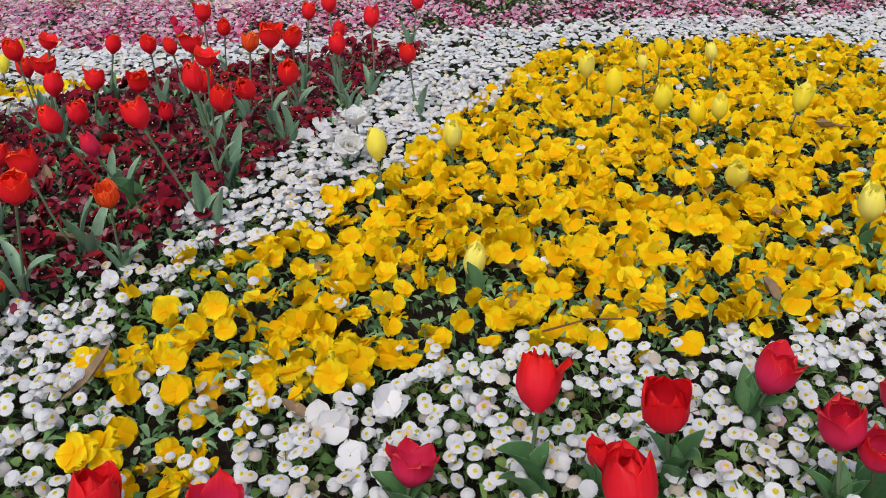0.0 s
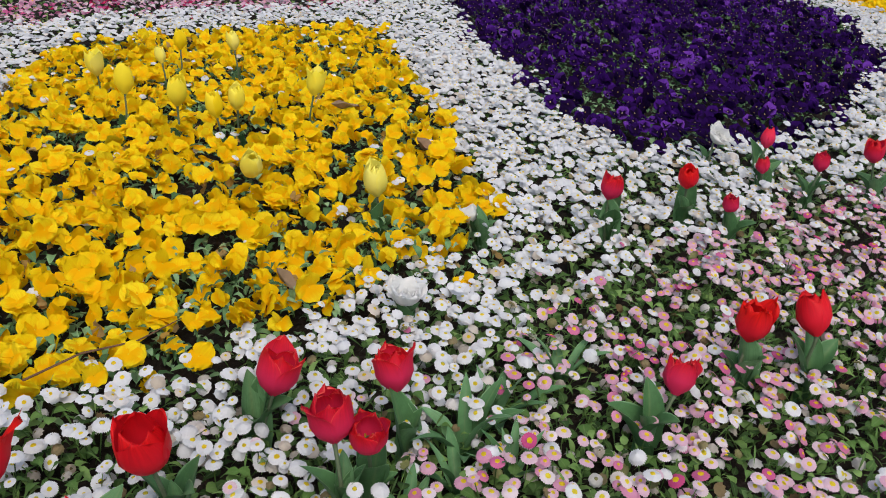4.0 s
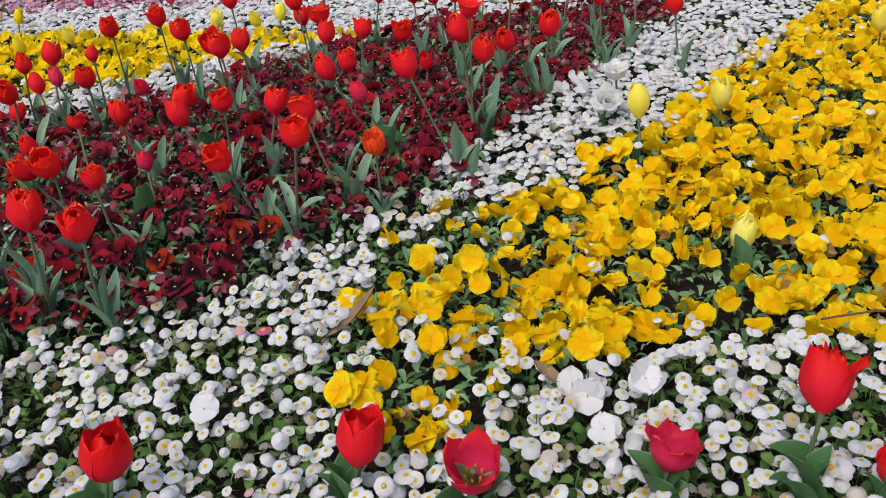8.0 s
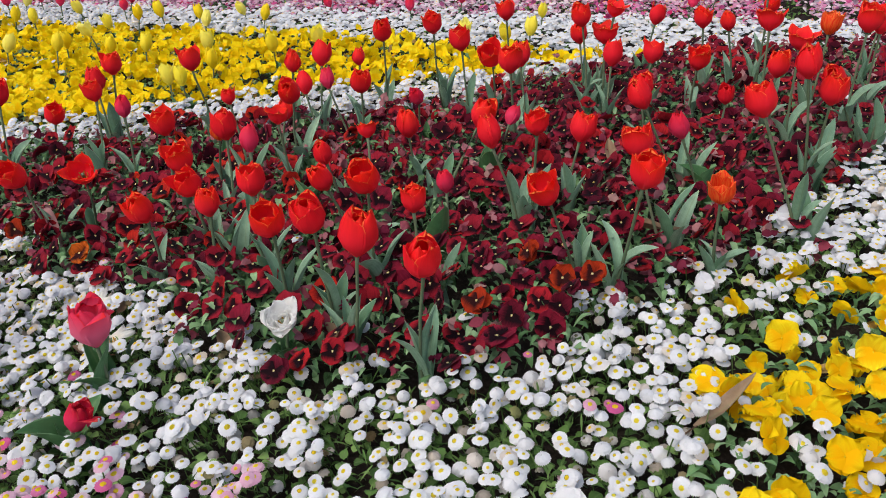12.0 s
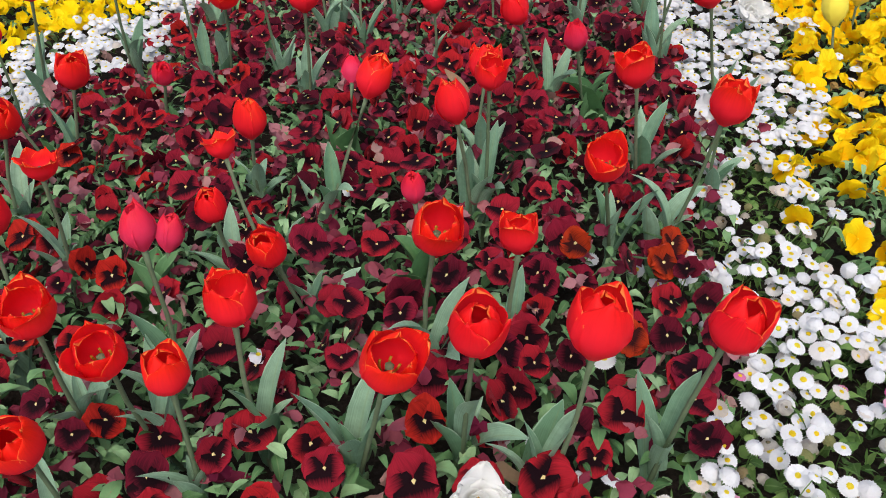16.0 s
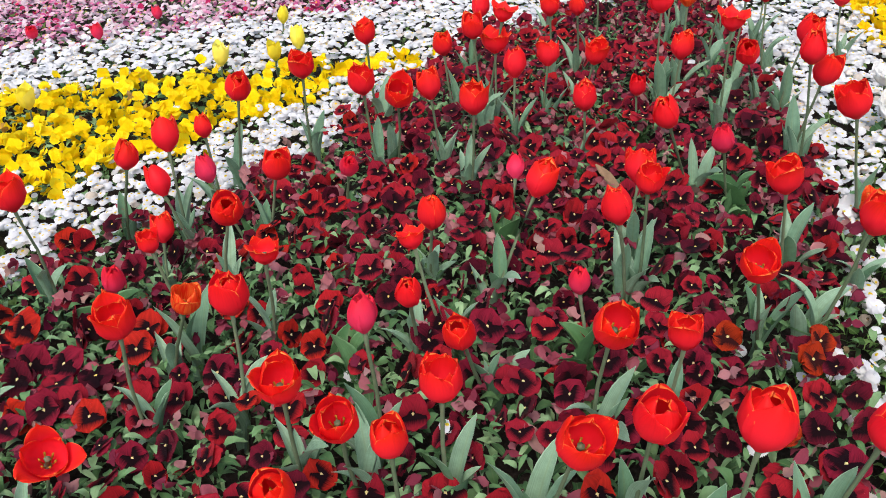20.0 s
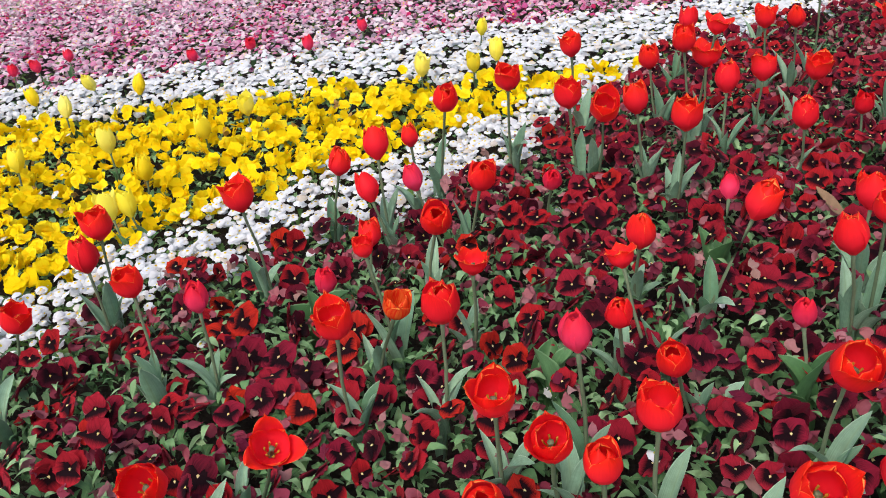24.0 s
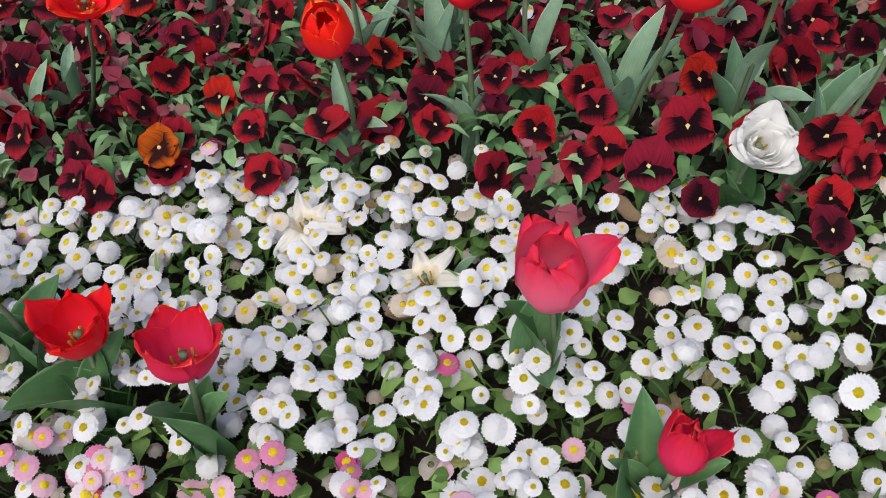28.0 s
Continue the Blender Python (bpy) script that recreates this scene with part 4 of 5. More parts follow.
tulip_row([(-5.66, 3.06, 0.172, "yu", 0.93), (-5.33, 2.75, 0.196, "yc", 0.96), (-5.33, 2.81, 0.188, "yu", 1.00), (-5.30, 2.92, 0.180, "yc", 1.03), (-4.63, 2.57, 0.172, "yu", 0.93), (-4.54, 2.60, 0.196, "yc", 0.96), (-4.15, 2.15, 0.188, "yu", 1.00),
           (-3.85, 2.06, 0.180, "yc", 1.03), (-3.91, 2.13, 0.172, "yu", 0.93), (-4.53, 2.88, 0.196, "yc", 0.96), (-4.63, 2.91, 0.188, "yu", 1.00), (-4.38, 2.87, 0.180, "yc", 1.03), (-4.75, 3.22, 0.172, "yu", 0.93), (-4.16, 2.81, 0.196, "yc", 0.96),
           (-3.77, 2.36, 0.188, "yu", 1.00), (-3.84, 2.30, 0.180, "yc", 1.03), (-3.62, 2.54, 0.172, "yu", 0.93), (-3.26, 2.46, 0.196, "yc", 0.96), (-4.17, 3.10, 0.188, "yu", 1.00), (-3.71, 2.75, 0.180, "yw", 1.03), (-3.76, 2.91, 0.172, "yo", 0.93),
           (-3.70, 3.04, 0.196, "yu", 0.96), (-3.18, 2.57, 0.188, "yu", 1.00), (-3.70, 3.19, 0.180, "yu", 1.03), (-3.50, 3.24, 0.172, "yu", 0.93), (-3.25, 3.01, 0.196, "yc", 0.96), (-2.94, 2.68, 0.188, "yu", 1.00), (-2.74, 2.48, 0.180, "yc", 1.03),
           (-3.34, 3.39, 0.172, "yu", 0.93), (-3.07, 3.21, 0.196, "yc", 0.96), (-2.66, 2.75, 0.188, "yu", 1.00), (-2.59, 2.96, 0.180, "yo", 1.03), (-3.52, 1.83, 0.172, "yu", 0.93), (-3.40, 1.84, 0.196, "yc", 0.96), (-3.57, 2.45, 0.188, "yu", 1.00),
           (-2.73, 2.24, 0.180, "yo", 1.03), (-2.69, 2.26, 0.172, "yo", 0.93), (-1.85, 3.64, 0.196, "yc", 0.96), (-1.78, 3.32, 0.188, "yu", 1.00), (-2.04, 3.23, 0.180, "yo", 1.03), (-1.86, 3.26, 0.172, "yo", 0.93)], "yellow tulips behind", "in the yellow pansies behind the red bed", 760, 0.012)
tulip_row([(0.13, 0.93, 0.29, "sr", 1.2), (0.31, 0.92, 0.27, "so", 1.3), (0.51, 1.07, 0.22, "co", 1.25), (0.53, 0.87, 0.27, "co", 1.22), (0.57, 0.85, 0.25, "co", 0.95), (0.67, 0.97, 0.24, "co", 1.15), (0.23, 0.76, 0.26, "su", 1.32), (0.22, 0.91, 0.19, "so", 0.72),
           (-0.05, 0.88, 0.2, "cw", 1.05), (-0.29, 0.8, 0.21, "cw", 1.2), (-0.45, 0.79, 0.22, "so", 1.25), (-0.76, 0.68, 0.24, "su", 1.25), (-0.98, 0.59, 0.22, "su", 1.2), (1.28, 0.85, 0.24, "sr", 1.15), (1.39, 0.8, 0.25, "su", 1.15),
           (1.08, 0.81, 0.21, "cr", 1.0, 0.06, 0.0), (1.46, 1.45, 0.24, "cu", 1.05), (1.69, 1.43, 0.24, "su", 0.95), (1.72, 1.31, 0.21, "cu", 0.8)], "red tulips in the daisy border", "among the daisies", 820, 0.012)
tulip_row([(2.14, 1.58, 0.24, "pc", 0.9), (2.05, 1.5, 0.2, "cc", 0.8), (2.12, 1.38, 0.24, "cu", 0.85), (2.3, 1.35, 0.26, "cu", 1.1), (-1.52, 0.84, 0.25, "hr", 1.2), (-1.95, 0.87, 0.17, "sw", 1.05), (-1.83, 0.81, 0.21, "cw", 1.05), (-1.44, 0.71, 0.19, "cr", 0.78),
           (-2.04, 0.9, 0.25, "pc", 1.1), (-2.1, 0.83, 0.22, "pu", 1.05)], "red tulips in the daisy border", "among the daisies", 850, 0.012)
tulip_row([(-1.3, 1.04, 0.22, "wd", 0.9), (-0.25, 2.32, 0.27, "wd", 1.0), (-0.27, 2.26, 0.21, "wd", 1.05), (0.83, 1.27, 0.19, "wd", 1.0), (2.07, 1.71, 0.23, "wd", 1.0), (1.17, 1.6, 0.16, "wo", 0.9), (-2.30, 1.07, 0.15, "wf", 1.1), (-2.13, 0.97, 0.17, "wd", 1.15), (-1.76, 1.03, 0.14, "es", 0.75), (-1.63, 0.95, 0.135, "es", 0.75)],
          "white tulips", "at the edge of the daisies", 880, 0.012)
tulip_row([(-8.18, 4.4, 0.25, "ro", 1.4), (-7.7, 4.65, 0.26, "rw", 1.5), (-7.5, 4.34, 0.24, "ru", 0.9), (-6.72, 4.33, 0.24, "pw", 1.1), (-6.17, 4.53, 0.25, "ru", 1.0)], "red tulips far behind", "among the far daisies", 940, 0.015)
tulip_row([(-4.71, 3.08, 0.2, "pu", 0.9), (-4.63, 3.23, 0.2, "pu", 1.0), (-4.39, 3.16, 0.2, "pu", 0.85), (-4.06, 3.34, 0.2, "cu", 0.85), (-4.6, 3.71, 0.2, "pu", 0.85), (-4.67, 3.88, 0.2, "pw", 0.85), (-3.93, 3.17, 0.2, "pu", 0.8), (-3.76, 3.56, 0.2, "pu", 0.85), (-3.67, 3.59, 0.2, "pu", 0.85), (-3.6, 3.72, 0.2, "pu", 0.85), (-4.09, 3.5, 0.2, "pu", 0.8), (-3.05, 3.72, 0.16, "pu", 0.85), (-2.55, 3.68, 0.18, "pu", 0.95), (-2.36, 3.86, 0.19, "pu", 0.85), (-1.21, 4.22, 0.2, "pu", 0.8),
           (-1.29, 4.1, 0.18, "pw", 0.8), (-1.34, 4.24, 0.2, "pu", 0.8), (-2.82, 3.77, 0.18, "pu", 0.85), (-1.56, 5.29, 0.2, "cu", 0.8), (-2.05, 5.5, 0.2, "cu", 0.8)], "pink tulips in the field", "scattered in the pink daisies", 900, 0.01)


# ---------------------------------------------------------------- which spot belongs to which bed
def bed_of(x, y, fuzz=0.05, outer=False):
    """0 elsewhere, 1 yellow, 2 red, 3 yellow behind, 4 purple, 5 far yellow, 6 far pink, 7 near pink, 8 white; outer: the ends of the bed, away from the path."""
    xs, ys = x + fuzz * wavy(x, y, 0.3, 1) + rng.normal(0, 0.02, len(x)), y + fuzz * wavy(x, y, 0.3, 2) + rng.normal(0, 0.02, len(x))
    path_side = (x > -1.7 - 1.9 * (y - 0.2)) & (x < 0.75 + 1.75 * y)
    planted = y > np.interp(x, [-9, -1.8, -1.65, -1.48, -1.36, 0, 9], [0.63, 0.63, 0.61, 0.6, 0.52, 0.45, 0.45]) + 0.02 * wavy(x, y, 0.2, 71)
    out = np.where(inside(BED, x, y) & planted & (path_side != outer), 8, 0)
    for code, poly in ((6, PINK_FAR), (7, PINK_NEAR), (1, YELLOW_1), (2, RED_BED), (3, YELLOW_2), (4, PURPLE_1), (4, PURPLE_2), (5, YELLOW_3), (5, YELLOW_4), (5, YELLOW_5)):
        out[inside(poly, xs, ys) & (out > 0)] = code
    return out


def clear_of_feet(x, y, radius):
    """Which spots lie farther than so much from the foot of every tulip."""
    feet = np.array(FEET)
    out = np.ones(len(x), bool)
    for k in range(0, len(x), 4000):
        d = np.hypot(x[k:k + 4000, None] - feet[None, :, 0], y[k:k + 4000, None] - feet[None, :, 1])
        out[k:k + 4000] = d.min(1) > radius
    return out


def single(i, spots, turns, sizes):
    m = Matrix(turns[i].tolist()).to_4x4() @ Matrix.Scale(float(sizes[i]), 4)
    m.translation = Vector(spots[i].tolist()) + Vector((0, 0, float(lift(spots[i, 0], spots[i, 1]))))
    return m


# ---------------------------------------------------------------- daisies
NEAR_DAISY = [daisy_form(1, 30, 0.31), daisy_form(2, 28, 0.34), daisy_form(3, 30, 0.24, cup=0.3), daisy_form(4, 24, 0.0, cup=0.3), daisy_form(5, 28, 0.29, cup=-0.08), daisy_form(6, 24, 0.0, cup=0.5)]
PINK_FORMS = [daisy_form(51, 20, 0.36), daisy_form(52, 19, 0.38), daisy_form(53, 20, 0.32, cup=0.3)]
HALF_DAISY = [daisy_form(k + 41, 9, c, False, 0.2) for k, c in enumerate((0.27, 0.3, 0.23, 0.0, 0.32, 0.0))]
MID_DAISY = [button_form(11, 8, 0.3), button_form(12, 9, 0.0), button_form(13, 8, 0.3), button_form(14, 9, 0.0)]
FAR_DAISY = [button_form(21, 6, 0.0, True), button_form(22, 6, 0.3, True), button_form(23, 7, 0.0, True)]

x, y = spread(-8.9, 6.5, 0.45, 5.2, 2500, 0.6)
x, y = x + 0.012 * wavy(x, y, 0.13, 31), y + 0.012 * wavy(x, y, 0.13, 32)
code = bed_of(x, y)
gap = wavy(x, y, 0.16, 5) + 0.5 * wavy(x, y, 0.6, 6)
stray = rng.random(len(x))
keep = ((code == 8) & (gap > -0.78 - 0.5 * ((y > 1.7) | (x < -1.5) | ((x > -1.0) & (x < -0.2) & (y < 1.2)))) & ((x < 0.45) | (y > 1.2) | (stray < 0.62)) & ((x < -1.4) | (x > -0.6) | (y > 1.15) | (stray < 0.68)) & (stray < np.where((y < 1.95) & (x > -1.2), 0.82, np.where((y > 3.7) & (x > -0.2), 0.68, 0.95)))) | ((code == 7) & (gap > np.where(x < -1, -1.0, -0.5)) & (stray < np.where((x > 0.45) & (x < 1.05) & (y < 1.05), 0.6, np.where(x < -1, 0.85, 0.74)))) | (((code == 1) | (code == 3)) & (stray < np.where((y < 1.2) & (x < 0.1), 0.3, 0.012))) | ((code == 2) & (stray < 0.004))
x, y, code = x[keep], y[keep], code[keep]
n = len(x)
z = 0.116 + 0.016 * wavy(x, y, 0.14, 8) + rng.normal(0, 0.01, n)
spots = np.stack([x, y, z], -1)
turns = turned(rng.normal(0, 1.0, n), np.abs(rng.normal(0.34, 0.26, n)) * np.where(y > 1.78, 0.7, 1.0), rng.uniform(0, 6.28, n))
sizes = np.where(y < 1.05, 0.0115, np.where(y < 1.6, 0.012, np.where(y < 2.6, 0.0126, 0.0118))) * rng.choice([0.72, 0.9, 1.0, 1.08, 1.2], n) * rng.uniform(0.92, 1.08, n)
rnd = rng.random(n)
pinkish = ((code == 7) & (rng.random(n) < np.clip(0.85 - 1.2 * (y - 0.75) * (x < 0.3), 0.25, 0.93))) | ((code == 8) & (y < 1.25) & (rng.random(n) < 0.015))
near = (y < 1.15) | ((x > -1.15) & (x < -0.45) & (y < 1.75))
mid = ~near & (y < 2.75)
shape = np.where(near | mid, rng.choice(6, n, p=[0.26, 0.22, 0.16, 0.15, 0.13, 0.08]), rng.choice(4, n))

# the nearest stretch: each daisy a thing of its own
own = near & ~pinkish & (y < 1.16) & (x > -1.95) & (x < -1.2)
own_ids = np.nonzero(own)[0][:300]
own[:] = False
own[own_ids] = True
daisy_meshes = {}
for i in own_ids:
    key = (int(shape[i]), int(rnd[i] * 4))
    if key not in daisy_meshes:
        f = NEAR_DAISY[key[0]]
        made = []
        for nm, slot, mat in (("petals", 0, DAISY_PETAL), ("yellow_centre", 1, YELLOW_EYE), ("stalk", 2, DAISY_GREEN)):
            g = Form()
            used = sorted({v for q, s in zip(f.f, f.m) if s == slot for v in q})
            where = {v: k for k, v in enumerate(used)}
            if used:
                g.add([f.v[v] for v in used], [tuple(where[v] for v in q) for q, s in zip(f.f, f.m) if s == slot])
                made.append((nm, form_mesh(nm, g, [mat], 0.12 + 0.22 * key[1])))
        daisy_meshes[key] = made
    d = new("daisy")
    tagged(d, "white double daisy with a yellow centre" if shape[i] not in (3, 5) else "white pompon daisy in full bloom", "daisy", "white daisies by the red bed")
    d.matrix_basis = single(i, spots, turns, sizes)
    for nm, me in daisy_meshes[key]:
        part(nm, me, d)

for stretch, forms in ((near, NEAR_DAISY), (mid, HALF_DAISY)):
    sel = stretch & ~pinkish & ~own
    strewn("white_daisies", forms, shape[sel], spots[sel], turns[sel], sizes[sel], rnd[sel], [DAISY_PETAL, YELLOW_EYE, DAISY_GREEN], "carpet of white double daisies with yellow centres", "daisies")
    sel = stretch & pinkish
    strewn("pink_daisies", PINK_FORMS if forms is NEAR_DAISY else forms, shape[sel] % 3, spots[sel], turns[sel], sizes[sel] * 0.92, np.where(x[sel] < -0.8, 0.03 + 0.97 * rnd[sel] ** 0.9, 0.06 + 0.94 * rnd[sel] ** 0.75), [PINK_PETAL, YELLOW_EYE, DAISY_GREEN], "pink and rose double daisies among white ones", "daisies")
near |= mid
sel = ~near & ~pinkish & (y > 3.3)
strewn("white_daisies", FAR_DAISY, shape[sel] % 3, spots[sel], turns[sel], sizes[sel] * 1.22, rnd[sel], [DAISY_PETAL, YELLOW_EYE], "white daisies in bands round the far beds", "daisies")
sel = ~near & ~pinkish & (y <= 3.3)
strewn("white_daisies", MID_DAISY, shape[sel] % 4, spots[sel], turns[sel], sizes[sel] * 1.12, rnd[sel], [DAISY_PETAL, YELLOW_EYE], "white daisies in bands between the pansy beds", "daisies")
if (~near & pinkish).any():
    sel = ~near & pinkish
    strewn("pink_daisies", MID_DAISY, shape[sel] % 4, spots[sel], turns[sel], sizes[sel], rnd[sel], [PINK_PETAL, YELLOW_EYE], "pink daisies in the front border", "daisies")

# spent heads and buds low among them
x, y = spread(-3.2, 3.0, 0.5, 2.2, 130)
code = bed_of(x, y)
keep = (code == 8) | (code == 7)
x, y = x[keep], y[keep]
n = len(x)
strewn("spent_daisy_heads", [daisy_form(31, 12, 0.5, cup=0.6), daisy_form(32, 9, 0.45, cup=-0.6)], rng.choice(2, n), np.stack([x, y, 0.1 + rng.normal(0, 0.01, n)], -1),
       turned(rng.uniform(0, 6.28, n), rng.uniform(0, 0.9, n), rng.uniform(0, 6.28, n)), 0.0095 * rng.uniform(0.7, 1.2, n), rng.random(n), [SPENT_HEAD, SPENT_HEAD, DAISY_GREEN], "withered brown daisy heads", "daisies")

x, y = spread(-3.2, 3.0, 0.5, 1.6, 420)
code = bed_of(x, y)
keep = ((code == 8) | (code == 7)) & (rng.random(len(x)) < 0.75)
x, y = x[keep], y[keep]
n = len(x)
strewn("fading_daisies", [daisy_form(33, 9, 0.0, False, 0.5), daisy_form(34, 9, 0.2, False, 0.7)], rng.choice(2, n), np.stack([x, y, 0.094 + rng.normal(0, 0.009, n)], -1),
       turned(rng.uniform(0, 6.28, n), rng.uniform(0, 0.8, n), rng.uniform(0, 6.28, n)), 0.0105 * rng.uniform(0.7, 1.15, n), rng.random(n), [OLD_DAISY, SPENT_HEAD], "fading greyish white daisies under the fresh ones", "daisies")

# the wide pink field behind
x, y = spread(-9, 8.5, 2.5, 6.6, 2350, 0.6)
code = bed_of(x, y)
gap = wavy(x, y, 0.3, 15) + 0.6 * wavy(x, y, 1.1, 16)
keep = (code == 6) & (gap > np.interp(x, [-4.0, -1.5, 0.0], [-1.35, -0.95, -0.45])) & (rng.random(len(x)) < np.interp(x, [-4.5, -1.0, 0.5], [0.95, 0.72, 0.6]))
x, y = x[keep], y[keep]
n = len(x)
tone = np.clip(np.interp(x, [-4.0, -1.5], [0.53, 0.45]) + 0.17 * wavy(x, y, 0.5, 17) + 0.1 * wavy(x, y, 1.6, 18) + rng.normal(0.02, 0.3, n), 0, 1)
strewn("pink_daisy_field", FAR_DAISY, rng.choice(3, n, p=[0.5, 0.3, 0.2]), np.stack([x, y, 0.112 + rng.normal(0, 0.017, n)], -1), turned(rng.uniform(0, 6.28, n), np.abs(rng.normal(0.4, 0.35, n)), rng.uniform(0, 6.28, n)),
       0.0138 * rng.uniform(0.7, 1.25, n), tone, [PINK_PETAL, YELLOW_EYE], "wide field of pink, rose and pale daisies", "daisies")

# ---------------------------------------------------------------- pansies
def pansies(code_wanted, density, size, name, label, petal_mat, eye_mat, ripple, own_box, own_group, eye=0.1, seed=0, low=0.105, lean=(0.85, 0.3), spread_az=0.9, limit=300, loose=0.3, fine=(4, 4), mean_az=0.0, faces=()):
    near_forms = [pansy_form(seed + k, ripple, fine, eye, loose) for k in range(8)]
    far_forms = [pansy_form(seed + 20 + k, ripple, (2, 2), eye, loose) for k in range(4)]
    x, y = spread(-8.4, 7.4, 0.8, 5.0, density)
    code = bed_of(x, y, 0.04)
    gap = wavy(x, y, 0.3, seed + 3) + 0.6 * wavy(x, y, 0.12, seed + 4)
    keep = np.isin(code, code_wanted) & (gap > -0.75) & clear_of_feet(x, y, 0.034)
    if 2 in code_wanted:
        keep &= rng.random(len(x)) < np.interp(x, [-1.6, -1.2], [0.93, 1.0])
    if 1 in code_wanted:
        keep &= gap > -0.62
        keep &= (y > 1.2) | (x > 0.1) | (rng.random(len(x)) < 0.62)
        keep &= ~((code == 1) & (x > 0.8) & (gap < -0.4))
        keep &= (y > 1.6) | (rng.random(len(x)) < 0.92)
    if faces:
        fx, fy, fs, ft = np.array(faces).T
        keep &= np.hypot(x[:, None] - fx[None], y[:, None] - fy[None]).min(1) > 0.045
    x, y = x[keep], y[keep]
    n = len(x)
    z = low + 0.016 * wavy(x, y, 0.25, seed + 5) + rng.normal(0, 0.012, n)
    spots = np.stack([x, y, z], -1)
    turns = turned(rng.normal(mean_az, spread_az, n), np.clip(rng.normal(*lean, n), 0.05, 1.5), rng.normal(0, 0.25, n))
    sizes = size * rng.uniform(0.72, 1.15, n)
    rnd = np.clip(0.45 + 0.2 * wavy(x, y, 0.5, seed + 6) + rng.normal(0, 0.3, n), 0, 0.97)
    if 2 in code_wanted:
        rnd *= np.interp(x, [-2.0, -1.2], [1.0, 0.8])
    if faces:
        k = len(faces)
        x, y, n = np.concatenate([fx, x]), np.concatenate([fy, y]), n + k
        spots = np.concatenate([np.stack([fx, fy, np.full(k, low + 0.006)], -1), spots])
        turns = np.concatenate([turned(rng.normal(0, 0.4, k), rng.normal(0.75, 0.15, k), rng.normal(0, 0.2, k)), turns])
        sizes, rnd = np.concatenate([fs, sizes]), np.concatenate([ft, rnd])
    near = y < 2.3
    shape = np.where(near, rng.choice(8, n), rng.choice(4, n))
    (x0, x1), (y0, y1) = own_box
    ids = np.nonzero(((x > x0) & (x < x1) & (y > y0) & (y < y1)) | (np.arange(n) < len(faces)))[0][:limit + len(faces)]
    own = np.zeros(n, bool)
    own[ids] = True
    meshes = {}
    for i in ids:
        key = (int(shape[i]), int(rnd[i] * 6))
        if key not in meshes:
            made = [(nm, form_mesh(nm, f, [petal_mat], key[1] / 6 + 0.08)) for nm, f in pansy_petals(seed + key[0], ripple, (8, 7), loose)]
            e = Form().add([(-eye, 0.02, 0.06), (0, -eye * 1.5, 0.1), (eye, 0.02, 0.06), (0, eye, 0.07), (0, -0.02, 0.14)], [(0, 1, 4), (1, 2, 4), (2, 3, 4), (3, 0, 4)])
            made.append(("eye", form_mesh("eye", e, [eye_mat], 0.6)))
            meshes[key] = made
        d = new("pansy")
        tagged(d, label, "pansy", own_group)
        d.matrix_basis = single(i, spots, turns, sizes)
        for nm, me in meshes[key]:
            part(nm, me, d)
    for sel, forms in ((near & ~own, near_forms), (~near, far_forms)):
        if sel.any():
            strewn(name, forms, shape[sel], spots[sel], turns[sel], sizes[sel], rnd[sel], [petal_mat, eye_mat], "bed of " + label.replace("pansy", "pansies"), "pansies")


BROAD_FACES = [(-2.09, 1.42, 0.027, 0.6), (-2.19, 1.36, 0.033, 0.1), (-2.14, 1.31, 0.025, 0.7), (-2.05, 1.17, 0.025, 0.15), (-2.01, 1.1, 0.027, 0.45), (-2.04, 1.12, 0.025, 0.3), (-1.97, 1.31, 0.03, 0.78), (-1.89, 1.25, 0.026, 0.95), (-1.84, 1.26, 0.028, 0.42), (-1.84, 1.18, 0.023, 0.62), (-1.81, 1.09, 0.025, 0.5), (-1.97, 1.4, 0.025, 0.3), (-1.97, 1.48, 0.027, 0.35), (-1.84, 1.43, 0.026, 0.6), (-1.74, 1.18, 0.024, 0.12), (-1.63, 1.19, 0.027, 0.02), (-1.62, 1.14, 0.023, 0.5), (-1.47, 1.27, 0.024, 0.45), (-1.45, 1.18, 0.027, 0.5), (-1.44, 1.14, 0.026, 0.42), (-1.3, 1.25, 0.032, 0.4), (-1.32, 1.18, 0.03, 0.85), (-1.35, 1.1, 0.033, 0.36)]
SIDE_FACES = [(-1.51, 1.11, 0.027, 0.8), (-1.44, 1.07, 0.026, 0.6), (-1.47, 1.05, 0.024, 0.45), (-1.36, 0.99, 0.022, 0), (-1.25, 0.94, 0.024, 0), (-2.2, 1.67, 0.036, 0.22), (-2.14, 1.66, 0.036, 0.2), (-2.21, 1.63, 0.036, 0.15), (-1.86, 1.57, 0.033, 0.2), (-2.02, 1.68, 0.036, 0.85), (-2.25, 1.79, 0.036, 0.9), (-2.07, 1.76, 0.032, 0.6), (-2.01, 1.74, 0.036, 0.97), (-2.18, 1.94, 0.035, 0.7), (-1.85, 1.76, 0.032, 0.92), (-1.8, 1.72, 0.027, 0.8), (-1.67, 1.71, 0.028, 0.7), (-1.72, 1.79, 0.025, 0.6), (-1.99, 1.54, 0.031, 0.5), (-1.92, 1.52, 0.028, 0.4), (-1.84, 1.5, 0.027, 0.35), (-2.14, 1.54, 0.032, 0.2), (-2.1, 1.55, 0.032, 0.4), (-2.06, 1.51, 0.031, 0.88), (-1.62, 1.52, 0.023, 0.55), (-1.82, 1.54, 0.026, 0.22)]
